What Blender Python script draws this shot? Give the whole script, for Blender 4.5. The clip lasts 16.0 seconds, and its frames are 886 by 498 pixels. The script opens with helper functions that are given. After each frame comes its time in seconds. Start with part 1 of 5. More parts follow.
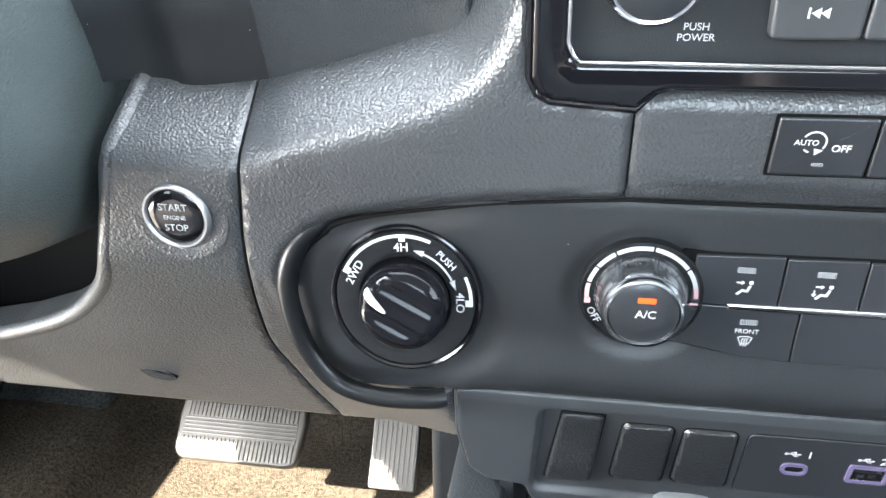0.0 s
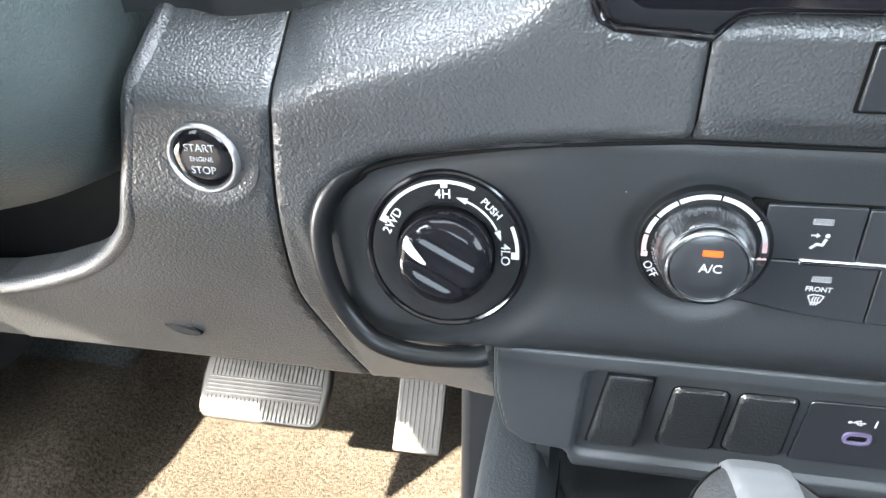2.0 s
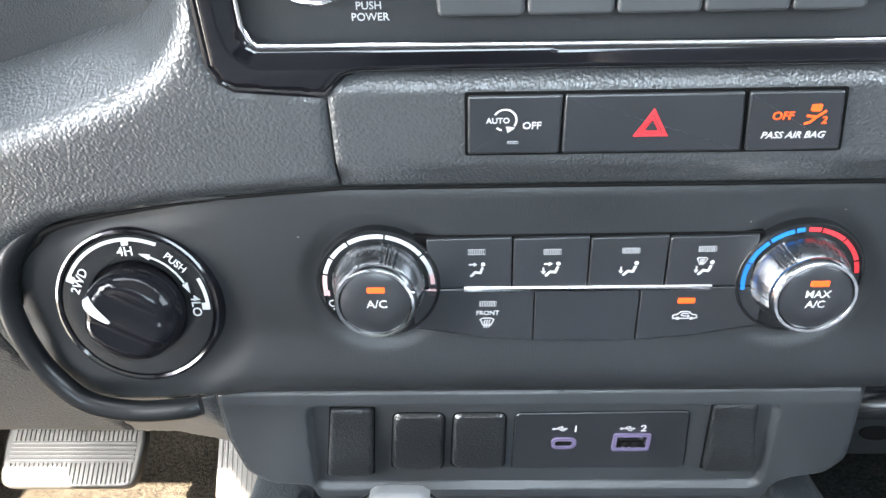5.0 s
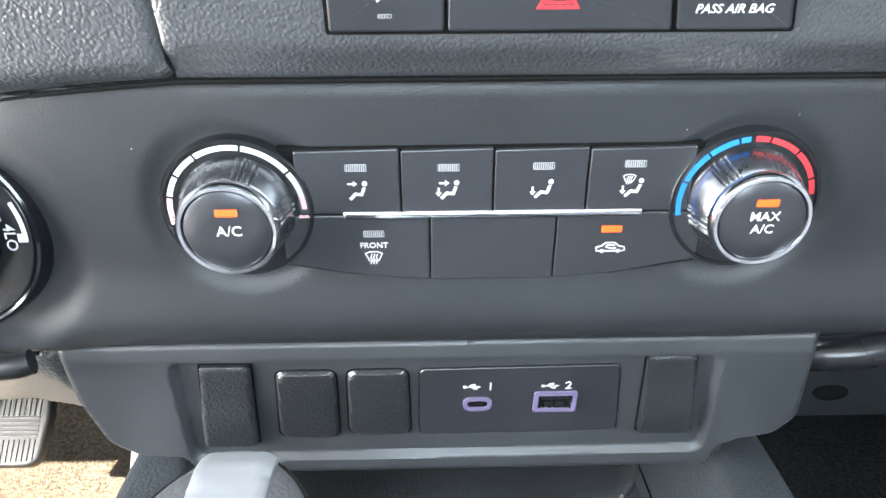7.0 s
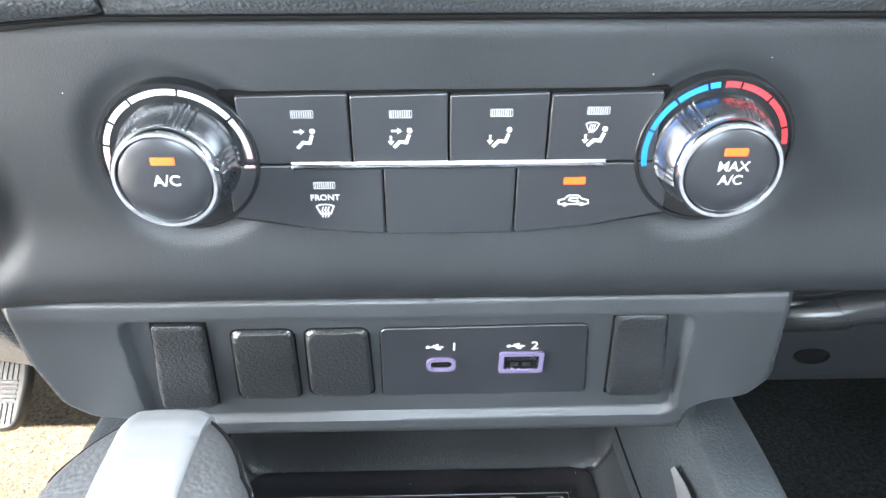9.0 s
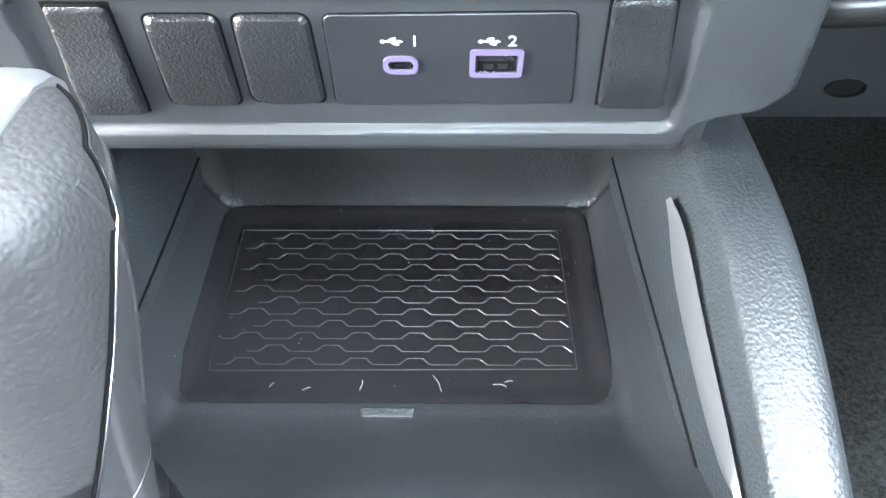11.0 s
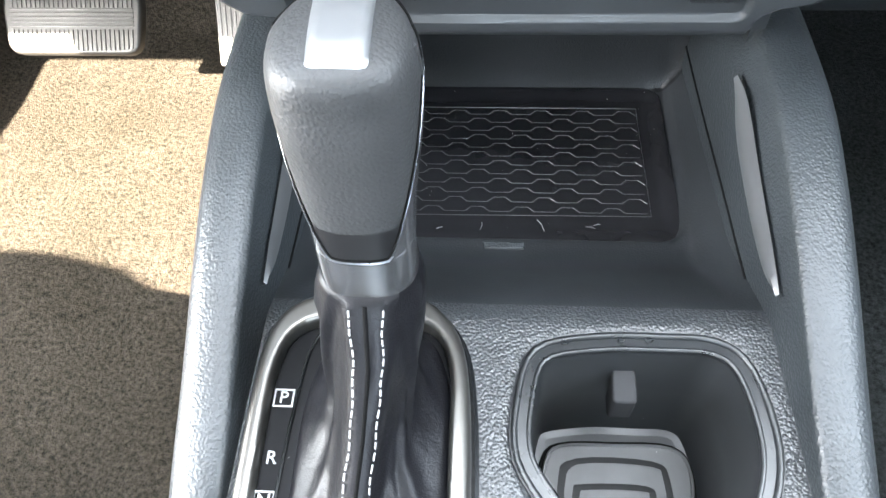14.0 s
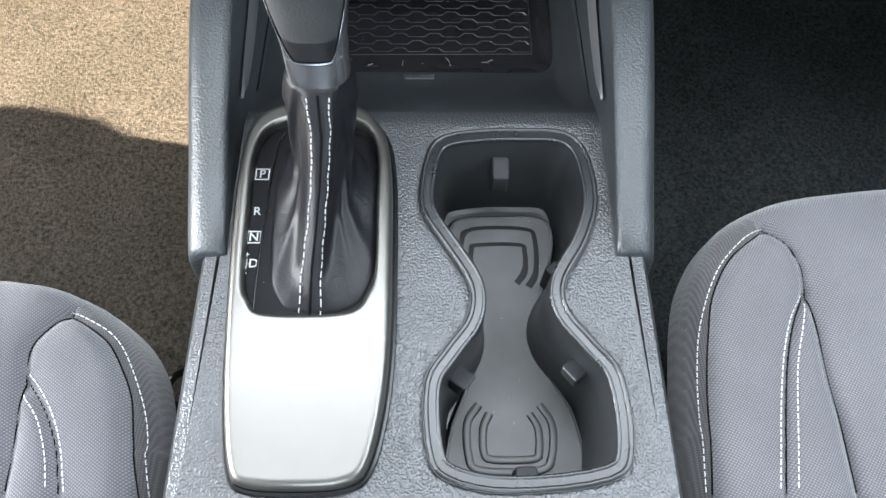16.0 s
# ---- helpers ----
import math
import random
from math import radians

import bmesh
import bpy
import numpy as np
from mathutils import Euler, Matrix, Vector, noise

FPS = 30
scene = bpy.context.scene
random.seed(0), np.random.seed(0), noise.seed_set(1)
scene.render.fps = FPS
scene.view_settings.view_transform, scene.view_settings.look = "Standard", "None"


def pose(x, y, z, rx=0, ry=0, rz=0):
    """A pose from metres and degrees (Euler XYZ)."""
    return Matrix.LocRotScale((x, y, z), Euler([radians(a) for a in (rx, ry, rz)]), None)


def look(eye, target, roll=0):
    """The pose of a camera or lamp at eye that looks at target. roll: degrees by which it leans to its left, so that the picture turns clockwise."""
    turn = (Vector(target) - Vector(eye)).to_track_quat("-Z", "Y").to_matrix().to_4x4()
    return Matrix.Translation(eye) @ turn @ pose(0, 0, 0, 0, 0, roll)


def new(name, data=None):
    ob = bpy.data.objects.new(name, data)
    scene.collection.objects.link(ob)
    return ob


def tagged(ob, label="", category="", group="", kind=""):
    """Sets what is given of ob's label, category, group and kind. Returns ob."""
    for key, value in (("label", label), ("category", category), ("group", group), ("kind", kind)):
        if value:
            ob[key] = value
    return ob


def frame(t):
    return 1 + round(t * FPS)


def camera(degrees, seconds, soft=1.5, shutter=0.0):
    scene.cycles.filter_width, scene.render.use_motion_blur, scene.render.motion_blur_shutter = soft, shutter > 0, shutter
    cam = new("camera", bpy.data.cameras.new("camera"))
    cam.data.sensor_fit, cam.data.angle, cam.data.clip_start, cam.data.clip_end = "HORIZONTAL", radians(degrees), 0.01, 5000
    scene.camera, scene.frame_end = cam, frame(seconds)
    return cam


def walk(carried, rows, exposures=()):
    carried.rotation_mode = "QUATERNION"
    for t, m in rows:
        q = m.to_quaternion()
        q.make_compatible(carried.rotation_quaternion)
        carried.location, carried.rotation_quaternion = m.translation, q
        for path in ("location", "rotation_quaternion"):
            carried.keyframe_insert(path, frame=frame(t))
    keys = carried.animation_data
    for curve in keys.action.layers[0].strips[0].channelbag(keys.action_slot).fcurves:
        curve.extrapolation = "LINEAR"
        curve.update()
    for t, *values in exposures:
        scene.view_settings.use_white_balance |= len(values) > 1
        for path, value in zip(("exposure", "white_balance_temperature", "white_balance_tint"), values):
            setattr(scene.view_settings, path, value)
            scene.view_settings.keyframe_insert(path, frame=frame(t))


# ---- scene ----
from mathutils.geometry import tessellate_polygon

cam = camera(63.69, 16.0)
PATH = [
    (0, -0.10199, 0.09088, 0.61030, 65.575, 0.853, 9.360),
    (0.5, -0.10979, 0.10191, 0.60051, 64.240, 0.884, 10.460),
    (1, -0.11522, 0.10495, 0.59573, 63.470, 0.860, 11.156),
    (1.5, -0.11489, 0.10383, 0.59496, 63.281, 0.771, 11.314),
    (2, -0.11375, 0.10328, 0.59565, 63.053, 0.804, 11.026),
    (2.5, -0.10969, 0.10443, 0.59481, 63.132, 0.863, 10.215),
    (3, -0.09612, 0.10652, 0.59744, 63.393, 0.846, 8.751),
    (3.5, -0.08489, 0.11036, 0.59941, 63.686, 0.901, 6.867),
    (4, -0.07231, 0.10785, 0.60198, 64.268, 0.967, 4.779),
    (4.5, -0.05951, 0.10534, 0.60603, 64.758, 1.049, 2.771),
    (5, -0.03887, 0.10558, 0.60555, 64.734, 1.194, 1.160),
    (5.2, -0.03311, 0.10195, 0.60351, 64.975, 1.116, 0.333),
    (7.3, -0.01070, 0.14299, 0.56631, 62.547, 0.186, -1.280),
    (7.5, -0.00889, 0.14328, 0.56544, 62.387, 0.261, -1.135),
    (8, -0.00317, 0.14488, 0.56507, 62.013, 0.178, -1.036),
    (8.2, -0.00214, 0.14514, 0.56400, 61.831, 0.088, -1.466),
    (10.3, 0.01657, 0.16188, 0.53730, 49.638, -0.370, -0.825),
    (10.5, 0.02054, 0.16686, 0.52485, 46.627, -0.223, -0.569),
    (11, 0.01897, 0.16439, 0.52041, 41.803, 0.240, 0.415),
    (11.5, 0.01686, 0.16069, 0.52410, 40.342, 0.568, 1.006),
    (12, 0.01519, 0.15800, 0.52571, 39.869, 0.777, 1.378),
    (12.5, 0.01479, 0.15686, 0.52624, 39.304, 0.916, 1.572),
    (13, 0.00141, 0.13888, 0.53841, 38.362, 1.359, 1.934),
    (13.5, -0.00700, 0.12317, 0.55036, 36.292, 1.980, 2.747),
    (14, -0.01738, 0.09028, 0.57552, 34.057, 2.135, 2.885),
    (14.5, -0.00827, 0.04625, 0.60898, 30.762, 2.008, 2.414),
    (15, -0.00111, 0.01266, 0.62385, 28.066, 1.144, 1.658),
    (15.5, 0.00375, -0.00155, 0.63817, 25.845, 0.027, 0.535),
    (16, 0.00177, -0.01876, 0.66871, 24.773, -0.848, -0.349),
]
walk(cam, [(t, pose(*r)) for t, *r in PATH], [(0.0, 4.93), (1.0, 5.02), (3.5, 5.05), (5.0, 4.92), (7.5, 5.32), (8.2, 5.37), (10.5, 6.08), (12.0, 6.05), (13.0, 5.56), (14.0, 5.03), (15.0, 4.42), (16.0, 4.21)])

# ---------------------------------------------------------------- world, sun
SUN_WAY = Vector((0.64, 0.93, -1.0)).normalized()
world = bpy.data.worlds.new("world")
scene.world = world
world.use_nodes = True
wn = world.node_tree.nodes
sky = wn.new("ShaderNodeTexSky")
sky.sky_type = "NISHITA"
sky.sun_disc = False
sky.sun_elevation = math.asin(-SUN_WAY.z)
sky.sun_rotation = math.atan2(-SUN_WAY.x, -SUN_WAY.y)
wn["Background"].inputs["Strength"].default_value = 0.05
world.node_tree.links.new(sky.outputs["Color"], wn["Background"].inputs["Color"])
sun = new("sun", bpy.data.lights.new("sun", "SUN"))
sun.data.energy, sun.data.angle, sun.data.color = 5.0, radians(0.53), (1.0, 0.88, 0.72)
# daylight that falls in at the glass: one lamp in each opening
for lamp_name, eye, target, size_x, size_y, watts, tint in (
        ("rear_window_light", (0, -1.10, 0.93), (0, 0, 0.82), 1.20, 0.50, 1.45, (0.78, 0.92, 1.0)),
        ("side_window_light", (0.775, -0.05, 0.92), (0, -0.05, 1.02), 0.80, 0.50, 1.1, (0.85, 0.94, 1.0)),
        ("door_light", (-0.835, -0.02, 0.64), (0, -0.02, 0.72), 0.75, 0.66, 4.4, (0.92, 0.95, 0.97)),
        ("windscreen_light", (0, 0.44, 1.01), (0, 0.02, 0.29), 1.36, 0.80, 2.6, (0.90, 0.96, 1.0))):
    lamp = new(lamp_name, bpy.data.lights.new(lamp_name, "AREA"))
    lamp.data.shape, lamp.data.size, lamp.data.size_y = "RECTANGLE", size_x, size_y
    lamp.data.energy, lamp.data.color = watts, tint
    lamp.matrix_world = look(eye, target)
sun.rotation_euler = SUN_WAY.to_track_quat("-Z", "Y").to_euler()


# ---------------------------------------------------------------- materials
def node_mat(name):
    m = bpy.data.materials.new(name)
    m.use_nodes = True
    nt = m.node_tree
    return m, nt, nt.nodes["Principled BSDF"]


def nd(nt, kind, **kw):
    n = nt.nodes.new(kind)
    for k, v in kw.items():
        n.inputs[k].default_value = v
    return n


def noise_tex(nt, scale, detail=2.0, rough=0.5):
    co = nt.nodes.new("ShaderNodeTexCoord")
    n = nd(nt, "ShaderNodeTexNoise", Scale=scale, Detail=detail, Roughness=rough)
    nt.links.new(co.outputs["Object"], n.inputs["Vector"])
    return n


def ramp(nt, src, p0, p1, c0, c1):
    r = nt.nodes.new("ShaderNodeValToRGB")
    r.color_ramp.elements[0].position, r.color_ramp.elements[1].position = p0, p1
    r.color_ramp.elements[0].color, r.color_ramp.elements[1].color = (*c0, 1), (*c1, 1)
    nt.links.new(src, r.inputs["Fac"])
    return r


def plastic(name, col, rough, grain=0.0, grain_scale=900.0, strength=0.25, fine=0.0, dust=0.0, spec=0.5, coat=0.0, metal=0.0, vary=0.18, crease=0.0):
    """Moulded plastic: mottled colour, leather-like cells, fine tooth, specks of dust."""
    m, nt, b = node_mat(name)
    L = nt.links.new
    big = noise_tex(nt, 18.0, 3.0, 0.6)
    lo, hi = [c * (1 - vary) for c in col], [min(1, c * (1 + vary)) for c in col]
    base = ramp(nt, big.outputs["Fac"], 0.3, 0.7, lo, hi)
    out = base.outputs["Color"]
    rr = nd(nt, "ShaderNodeMapRange")
    rr.inputs["To Min"].default_value, rr.inputs["To Max"].default_value = rough * 0.88, min(1.0, rough * 1.12)
    wear = noise_tex(nt, 60.0, 4.0, 0.65)
    L(wear.outputs["Fac"], rr.inputs["Value"])
    L(rr.outputs["Result"], b.inputs["Roughness"])
    if dust > 0:
        co = nt.nodes.new("ShaderNodeTexCoord")
        v = nd(nt, "ShaderNodeTexVoronoi", Scale=260.0)
        L(co.outputs["Object"], v.inputs["Vector"])
        lt = nt.nodes.new("ShaderNodeMath")
        lt.operation = "LESS_THAN"
        lt.inputs[1].default_value = 0.055
        L(v.outputs["Distance"], lt.inputs[0])
        sel = nd(nt, "ShaderNodeMath")
        sel.operation = "GREATER_THAN"
        sel.inputs[1].default_value = 1.0 - dust
        L(v.outputs["Color"], sel.inputs[0])
        mul = nt.nodes.new("ShaderNodeMath")
        mul.operation = "MULTIPLY"
        L(lt.outputs[0], mul.inputs[0])
        L(sel.outputs[0], mul.inputs[1])
        mx = nt.nodes.new("ShaderNodeMixRGB")
        mx.inputs["Color2"].default_value = (0.35, 0.35, 0.34, 1)
        L(mul.outputs[0], mx.inputs["Fac"])
        L(out, mx.inputs["Color1"])
        out = mx.outputs["Color"]
    L(out, b.inputs["Base Color"])
    normal = None
    if grain > 0:
        co = nt.nodes.new("ShaderNodeTexCoord")
        wob = noise_tex(nt, grain_scale * 0.5, 1.0)
        add = nt.nodes.new("ShaderNodeVectorMath")
        add.operation = "MULTIPLY_ADD"
        add.inputs[1].default_value = (0.9 / grain_scale,) * 3
        L(wob.outputs["Color"], add.inputs[0])
        L(co.outputs["Object"], add.inputs[2])
        v = nd(nt, "ShaderNodeTexVoronoi", Scale=grain_scale)
        v.feature = "SMOOTH_F1"
        v.inputs["Smoothness"].default_value = 0.5
        L(add.outputs[0], v.inputs["Vector"])
        bp = nd(nt, "ShaderNodeBump", Strength=strength, Distance=grain)
        bp.invert = True
        L(v.outputs["Distance"], bp.inputs["Height"])
        normal = bp
    if crease > 0:
        f = noise_tex(nt, 95.0, 3.0, 0.55)
        f.inputs["Distortion"].default_value = 1.6
        bp = nd(nt, "ShaderNodeBump", Strength=0.6, Distance=crease)
        L(f.outputs["Fac"], bp.inputs["Height"])
        if normal:
            L(normal.outputs["Normal"], bp.inputs["Normal"])
        normal = bp
    if fine > 0:
        f = noise_tex(nt, 2600.0, 2.0)
        bp = nd(nt, "ShaderNodeBump", Strength=0.3, Distance=fine)
        L(f.outputs["Fac"], bp.inputs["Height"])
        if normal:
            L(normal.outputs["Normal"], bp.inputs["Normal"])
        normal = bp
    if normal:
        L(normal.outputs["Normal"], b.inputs["Normal"])
    b.inputs["Specular IOR Level"].default_value = spec
    b.inputs["Coat Weight"].default_value = coat
    b.inputs["Coat Roughness"].default_value = 0.04
    b.inputs["Metallic"].default_value = metal
    return m


GREY = (0.027, 0.029, 0.031)
M_GRAIN = plastic("grained_dash_plastic", GREY, 0.34, grain=0.00034, grain_scale=880, strength=0.85, spec=0.6)
M_COLUMN = plastic("column_plastic", (0.030, 0.038, 0.038), 0.40, grain=0.0003, grain_scale=1000, strength=0.8)
M_MATTE = plastic("matte_fascia_plastic", (0.0095, 0.0107, 0.012), 0.44, grain=0.00008, grain_scale=2400, strength=0.8, dust=0.13, spec=0.33)
M_CONSOLE = plastic("grained_console_plastic", (0.025, 0.027, 0.029), 0.33, grain=0.00055, grain_scale=740, strength=0.9, spec=0.55)
M_DECK = plastic("console_well_plastic", (0.014, 0.0155, 0.017), 0.38, grain=0.00012, grain_scale=800, strength=0.6, dust=0.08, spec=0.45)
M_RAIL = plastic("bolster_plastic", (0.020, 0.023, 0.025), 0.40, grain=0.00042, grain_scale=720, strength=0.65, spec=0.42)
M_CUP = plastic("cup_well_plastic", (0.017, 0.018, 0.019), 0.34, fine=0.0001, dust=0.1)
M_LINER = plastic("cup_liner_rubber", (0.045, 0.046, 0.046), 0.5, fine=0.0003, dust=0.25, vary=0.3)
M_MAT = plastic("tray_mat_rubber", (0.010, 0.010, 0.011), 0.2, fine=0.00002, dust=0.3, spec=0.3)
# mat rubber made paler for the ridges, their glint put into the colour
M_HEX = plastic("glint_honeycomb_rubber", (0.022, 0.022, 0.023), 0.3, spec=0.5)
# tray back: grain is its own, the deep black holds the overhang's shade
M_BACK = plastic("shaded_tray_back_plastic", (0.006, 0.0065, 0.007), 0.42, grain=0.00022, grain_scale=900, strength=0.9, spec=0.3, dust=0.05)
M_GRIP = plastic("grip_black", (0.004, 0.004, 0.005), 0.10, spec=0.12, dust=0.02)
M_LIP = plastic("recess_lip_plastic", (0.004, 0.0045, 0.005), 0.34, fine=0.00004, spec=0.2, dust=0.05)
M_INSET = plastic("smooth_black_inset", (0.006, 0.006, 0.0065), 0.34, spec=0.4, dust=0.04)
M_BUTTON = plastic("button_plastic", (0.012, 0.013, 0.015), 0.30, fine=0.00004, dust=0.04)
M_BLANK = plastic("blank_switch_plastic", (0.0095, 0.0105, 0.0115), 0.33, grain=0.00022, grain_scale=1150, strength=0.9, dust=0.12, spec=0.55)
M_PIANO = plastic("piano_black", (0.003, 0.003, 0.004), 0.10, spec=0.4, coat=0.0, dust=0.03)
M_GATE = plastic("dusty_black_panel", (0.003, 0.003, 0.0035), 0.5, dust=0.35, spec=0.08)
M_SATINBLACK = plastic("satin_black", (0.005, 0.0055, 0.006), 0.26, dust=0.04, spec=0.3)
M_INFILL = plastic("ribbed_cloth_infill", (0.024, 0.026, 0.028), 0.6, grain=0.0003, grain_scale=1500, strength=0.9, spec=0.3)
# black of the joints, also of the shade drawn under the liner ribs
M_DARK = plastic("dark_gap_and_shade", (0.003, 0.003, 0.003), 0.8, spec=0.05)
M_UNDER = plastic("hidden_dash_plastic", (0.030, 0.029, 0.028), 0.6)
M_CHROME = plastic("chrome", (0.62, 0.63, 0.65), 0.10, metal=1.0, vary=0.02)
M_SMOKE = plastic("smoked_knob_chrome", (0.24, 0.25, 0.265), 0.27, metal=1.0, vary=0.1)
M_SILVER = plastic("satin_silver_trim", (0.108, 0.104, 0.096), 0.33, metal=0.85, vary=0.04)
M_BRIGHT = plastic("bright_satin_metal", (0.30, 0.305, 0.31), 0.34, metal=0.85, vary=0.03)
M_LOWER = plastic("lower_panel_plastic", (0.019, 0.021, 0.023), 0.38, grain=0.00007, grain_scale=2300, strength=0.8, dust=0.14, spec=0.45)
M_RADIO = plastic("radio_button_plastic", (0.026, 0.028, 0.030), 0.36, fine=0.00004, dust=0.03)
M_TAB = plastic("cup_tab_plastic", (0.016, 0.016, 0.017), 0.6, spec=0.2)
M_RIM = plastic("cup_rim_plastic", (0.012, 0.013, 0.014), 0.28, fine=0.0001, spec=0.45)
M_GROOVE = plastic("recessed_rubber", (0.010, 0.010, 0.010), 0.6, fine=0.0002, spec=0.2)
M_DULLMETAL = plastic("brushed_pedal_metal", (0.082, 0.077, 0.070), 0.38, metal=0.7, vary=0.15)
M_GREYPAINT = plastic("silver_grey_paint", (0.16, 0.163, 0.168), 0.18, metal=0.85, coat=0.2, vary=0.05)
M_KNOB = plastic("knob_leather", (0.020, 0.0205, 0.021), 0.52, grain=0.00024, grain_scale=800, strength=0.75, spec=0.3)
M_BOOT = plastic("boot_leather", (0.005, 0.005, 0.006), 0.38, grain=0.00014, grain_scale=1300, strength=0.6, vary=0.3, spec=0.17, crease=0.0006)
M_WHITE = plastic("white_print", (0.32, 0.32, 0.32), 0.5, vary=0.03, spec=0.3)
M_GREYPRINT = plastic("grey_print", (0.28, 0.28, 0.285), 0.5, vary=0.03, spec=0.3)
M_PINK = plastic("pale_pink_print", (0.40, 0.25, 0.25), 0.5, vary=0.05, spec=0.3)
M_RED = plastic("red_print", (0.45, 0.02, 0.025), 0.45, vary=0.05, spec=0.3)
M_BLUE = plastic("blue_print", (0.008, 0.12, 0.40), 0.45, vary=0.05, spec=0.3)
M_PURPLE = plastic("purple_insert", (0.075, 0.062, 0.11), 0.45, vary=0.05, spec=0.3)
M_LENS = plastic("unlit_lamp_lens", (0.20, 0.205, 0.21), 0.35, vary=0.1)
M_THREAD = plastic("white_thread", (0.25, 0.25, 0.245), 0.7, vary=0.1)
M_SEATTHREAD = plastic("seat_thread", (0.36, 0.36, 0.355), 0.7, vary=0.1)
M_HEADLINER = plastic("headliner_cloth", (0.22, 0.22, 0.215), 0.9)
M_PAINT = plastic("body_side_trim", (0.024, 0.024, 0.025), 0.6)


def lamp_mat(name, col, strength):
    m, nt, b = node_mat(name)
    b.inputs["Base Color"].default_value = (*col, 1)
    b.inputs["Emission Color"].default_value = (*col, 1)
    b.inputs["Emission Strength"].default_value = strength
    return m


M_ORANGE = lamp_mat("lit_orange_lamp", (0.55, 0.050, 0.002), 0.052)


def carpet_mat(name, lo, hi):
    m, nt, b = node_mat(name)
    L = nt.links.new
    n1, n2 = noise_tex(nt, 260.0, 4.0, 0.75), noise_tex(nt, 9.0, 3.0)
    c = ramp(nt, n1.outputs["Fac"], 0.32, 0.70, lo, hi)
    d = ramp(nt, n2.outputs["Fac"], 0.3, 0.7, (0.80, 0.78, 0.74), (1.1, 1.08, 1.06))
    mx = nt.nodes.new("ShaderNodeMixRGB")
    mx.blend_type = "MULTIPLY"
    mx.inputs["Fac"].default_value = 1.0
    L(c.outputs["Color"], mx.inputs["Color1"])
    L(d.outputs["Color"], mx.inputs["Color2"])
    L(mx.outputs["Color"], b.inputs["Base Color"])
    bp = nd(nt, "ShaderNodeBump", Strength=0.9, Distance=0.004)
    L(n1.outputs["Fac"], bp.inputs["Height"])
    L(bp.outputs["Normal"], b.inputs["Normal"])
    b.inputs["Roughness"].default_value = 0.95
    b.inputs["Specular IOR Level"].default_value = 0.1
    return m


def fabric_mat(name, lo, hi, angle=0.6, scale=900.0):
    m, nt, b = node_mat(name)
    L = nt.links.new
    co = nt.nodes.new("ShaderNodeTexCoord")
    mp = nt.nodes.new("ShaderNodeMapping")
    mp.inputs["Rotation"].default_value = (0, 0, angle)
    L(co.outputs["Object"], mp.inputs["Vector"])
    hs = []
    for axis in ("X", "Y"):
        w = nd(nt, "ShaderNodeTexWave", Scale=scale / 6.28, Distortion=0.2)
        w.inputs["Detail Scale"].default_value = 3.0
        w.bands_direction = axis
        L(mp.outputs["Vector"], w.inputs["Vector"])
        hs.append(w)
    mul = nt.nodes.new("ShaderNodeMath")
    mul.operation = "MULTIPLY"
    L(hs[0].outputs["Fac"], mul.inputs[0])
    L(hs[1].outputs["Fac"], mul.inputs[1])
    c = ramp(nt, mul.outputs[0], 0.05, 0.75, lo, hi)
    big = noise_tex(nt, 14.0, 3.0)
    d = ramp(nt, big.outputs["Fac"], 0.3, 0.7, (0.88, 0.88, 0.88), (1.08, 1.08, 1.08))
    mx = nt.nodes.new("ShaderNodeMixRGB")
    mx.blend_type = "MULTIPLY"
    mx.inputs["Fac"].default_value = 1.0
    L(c.outputs["Color"], mx.inputs["Color1"])
    L(d.outputs["Color"], mx.inputs["Color2"])
    L(mx.outputs["Color"], b.inputs["Base Color"])
    bp = nd(nt, "ShaderNodeBump", Strength=0.5, Distance=0.0006)
    L(mul.outputs[0], bp.inputs["Height"])
    L(bp.outputs["Normal"], b.inputs["Normal"])
    b.inputs["Roughness"].default_value = 0.85
    b.inputs["Sheen Weight"].default_value = 0.25
    b.inputs["Specular IOR Level"].default_value = 0.2
    return m


M_CARPET = carpet_mat("floor_carpet", (0.0085, 0.0075, 0.0063), (0.069, 0.059, 0.046))
# darker carpet: footrest cloth, and shade as colour on the passenger floor
M_DARKCARPET = carpet_mat("dark_carpet", (0.005, 0.0058, 0.006), (0.05, 0.056, 0.058))
M_SEAT = fabric_mat("seat_cloth", (0.046, 0.0455, 0.050), (0.104, 0.102, 0.110), 0.6, 1500.0)
M_FLANK = fabric_mat("ribbed_seat_cloth", (0.028, 0.0265, 0.028), (0.060, 0.057, 0.059), 0.0, 1500.0)
M_GROUND = plastic("outdoor_concrete", (0.36, 0.35, 0.33), 0.9)


# ---------------------------------------------------------------- mesh tools (frame coordinates in millimetres)
def frame_matrix(o, v, w):
    v, w = Vector(v).normalized(), Vector(w).normalized()
    m = Matrix.Identity(4)
    for i in range(3):
        m[i][0], m[i][1], m[i][2], m[i][3] = (1, 0, 0)[i] * 0.001, v[i] * 0.001, w[i] * 0.001, o[i]
    return m


V_AX, W_AX = Vector((0, -0.19996, 0.97980)), Vector((0, -0.97980, -0.19996))
S_O = Vector((0, 0.3545, 0.378))


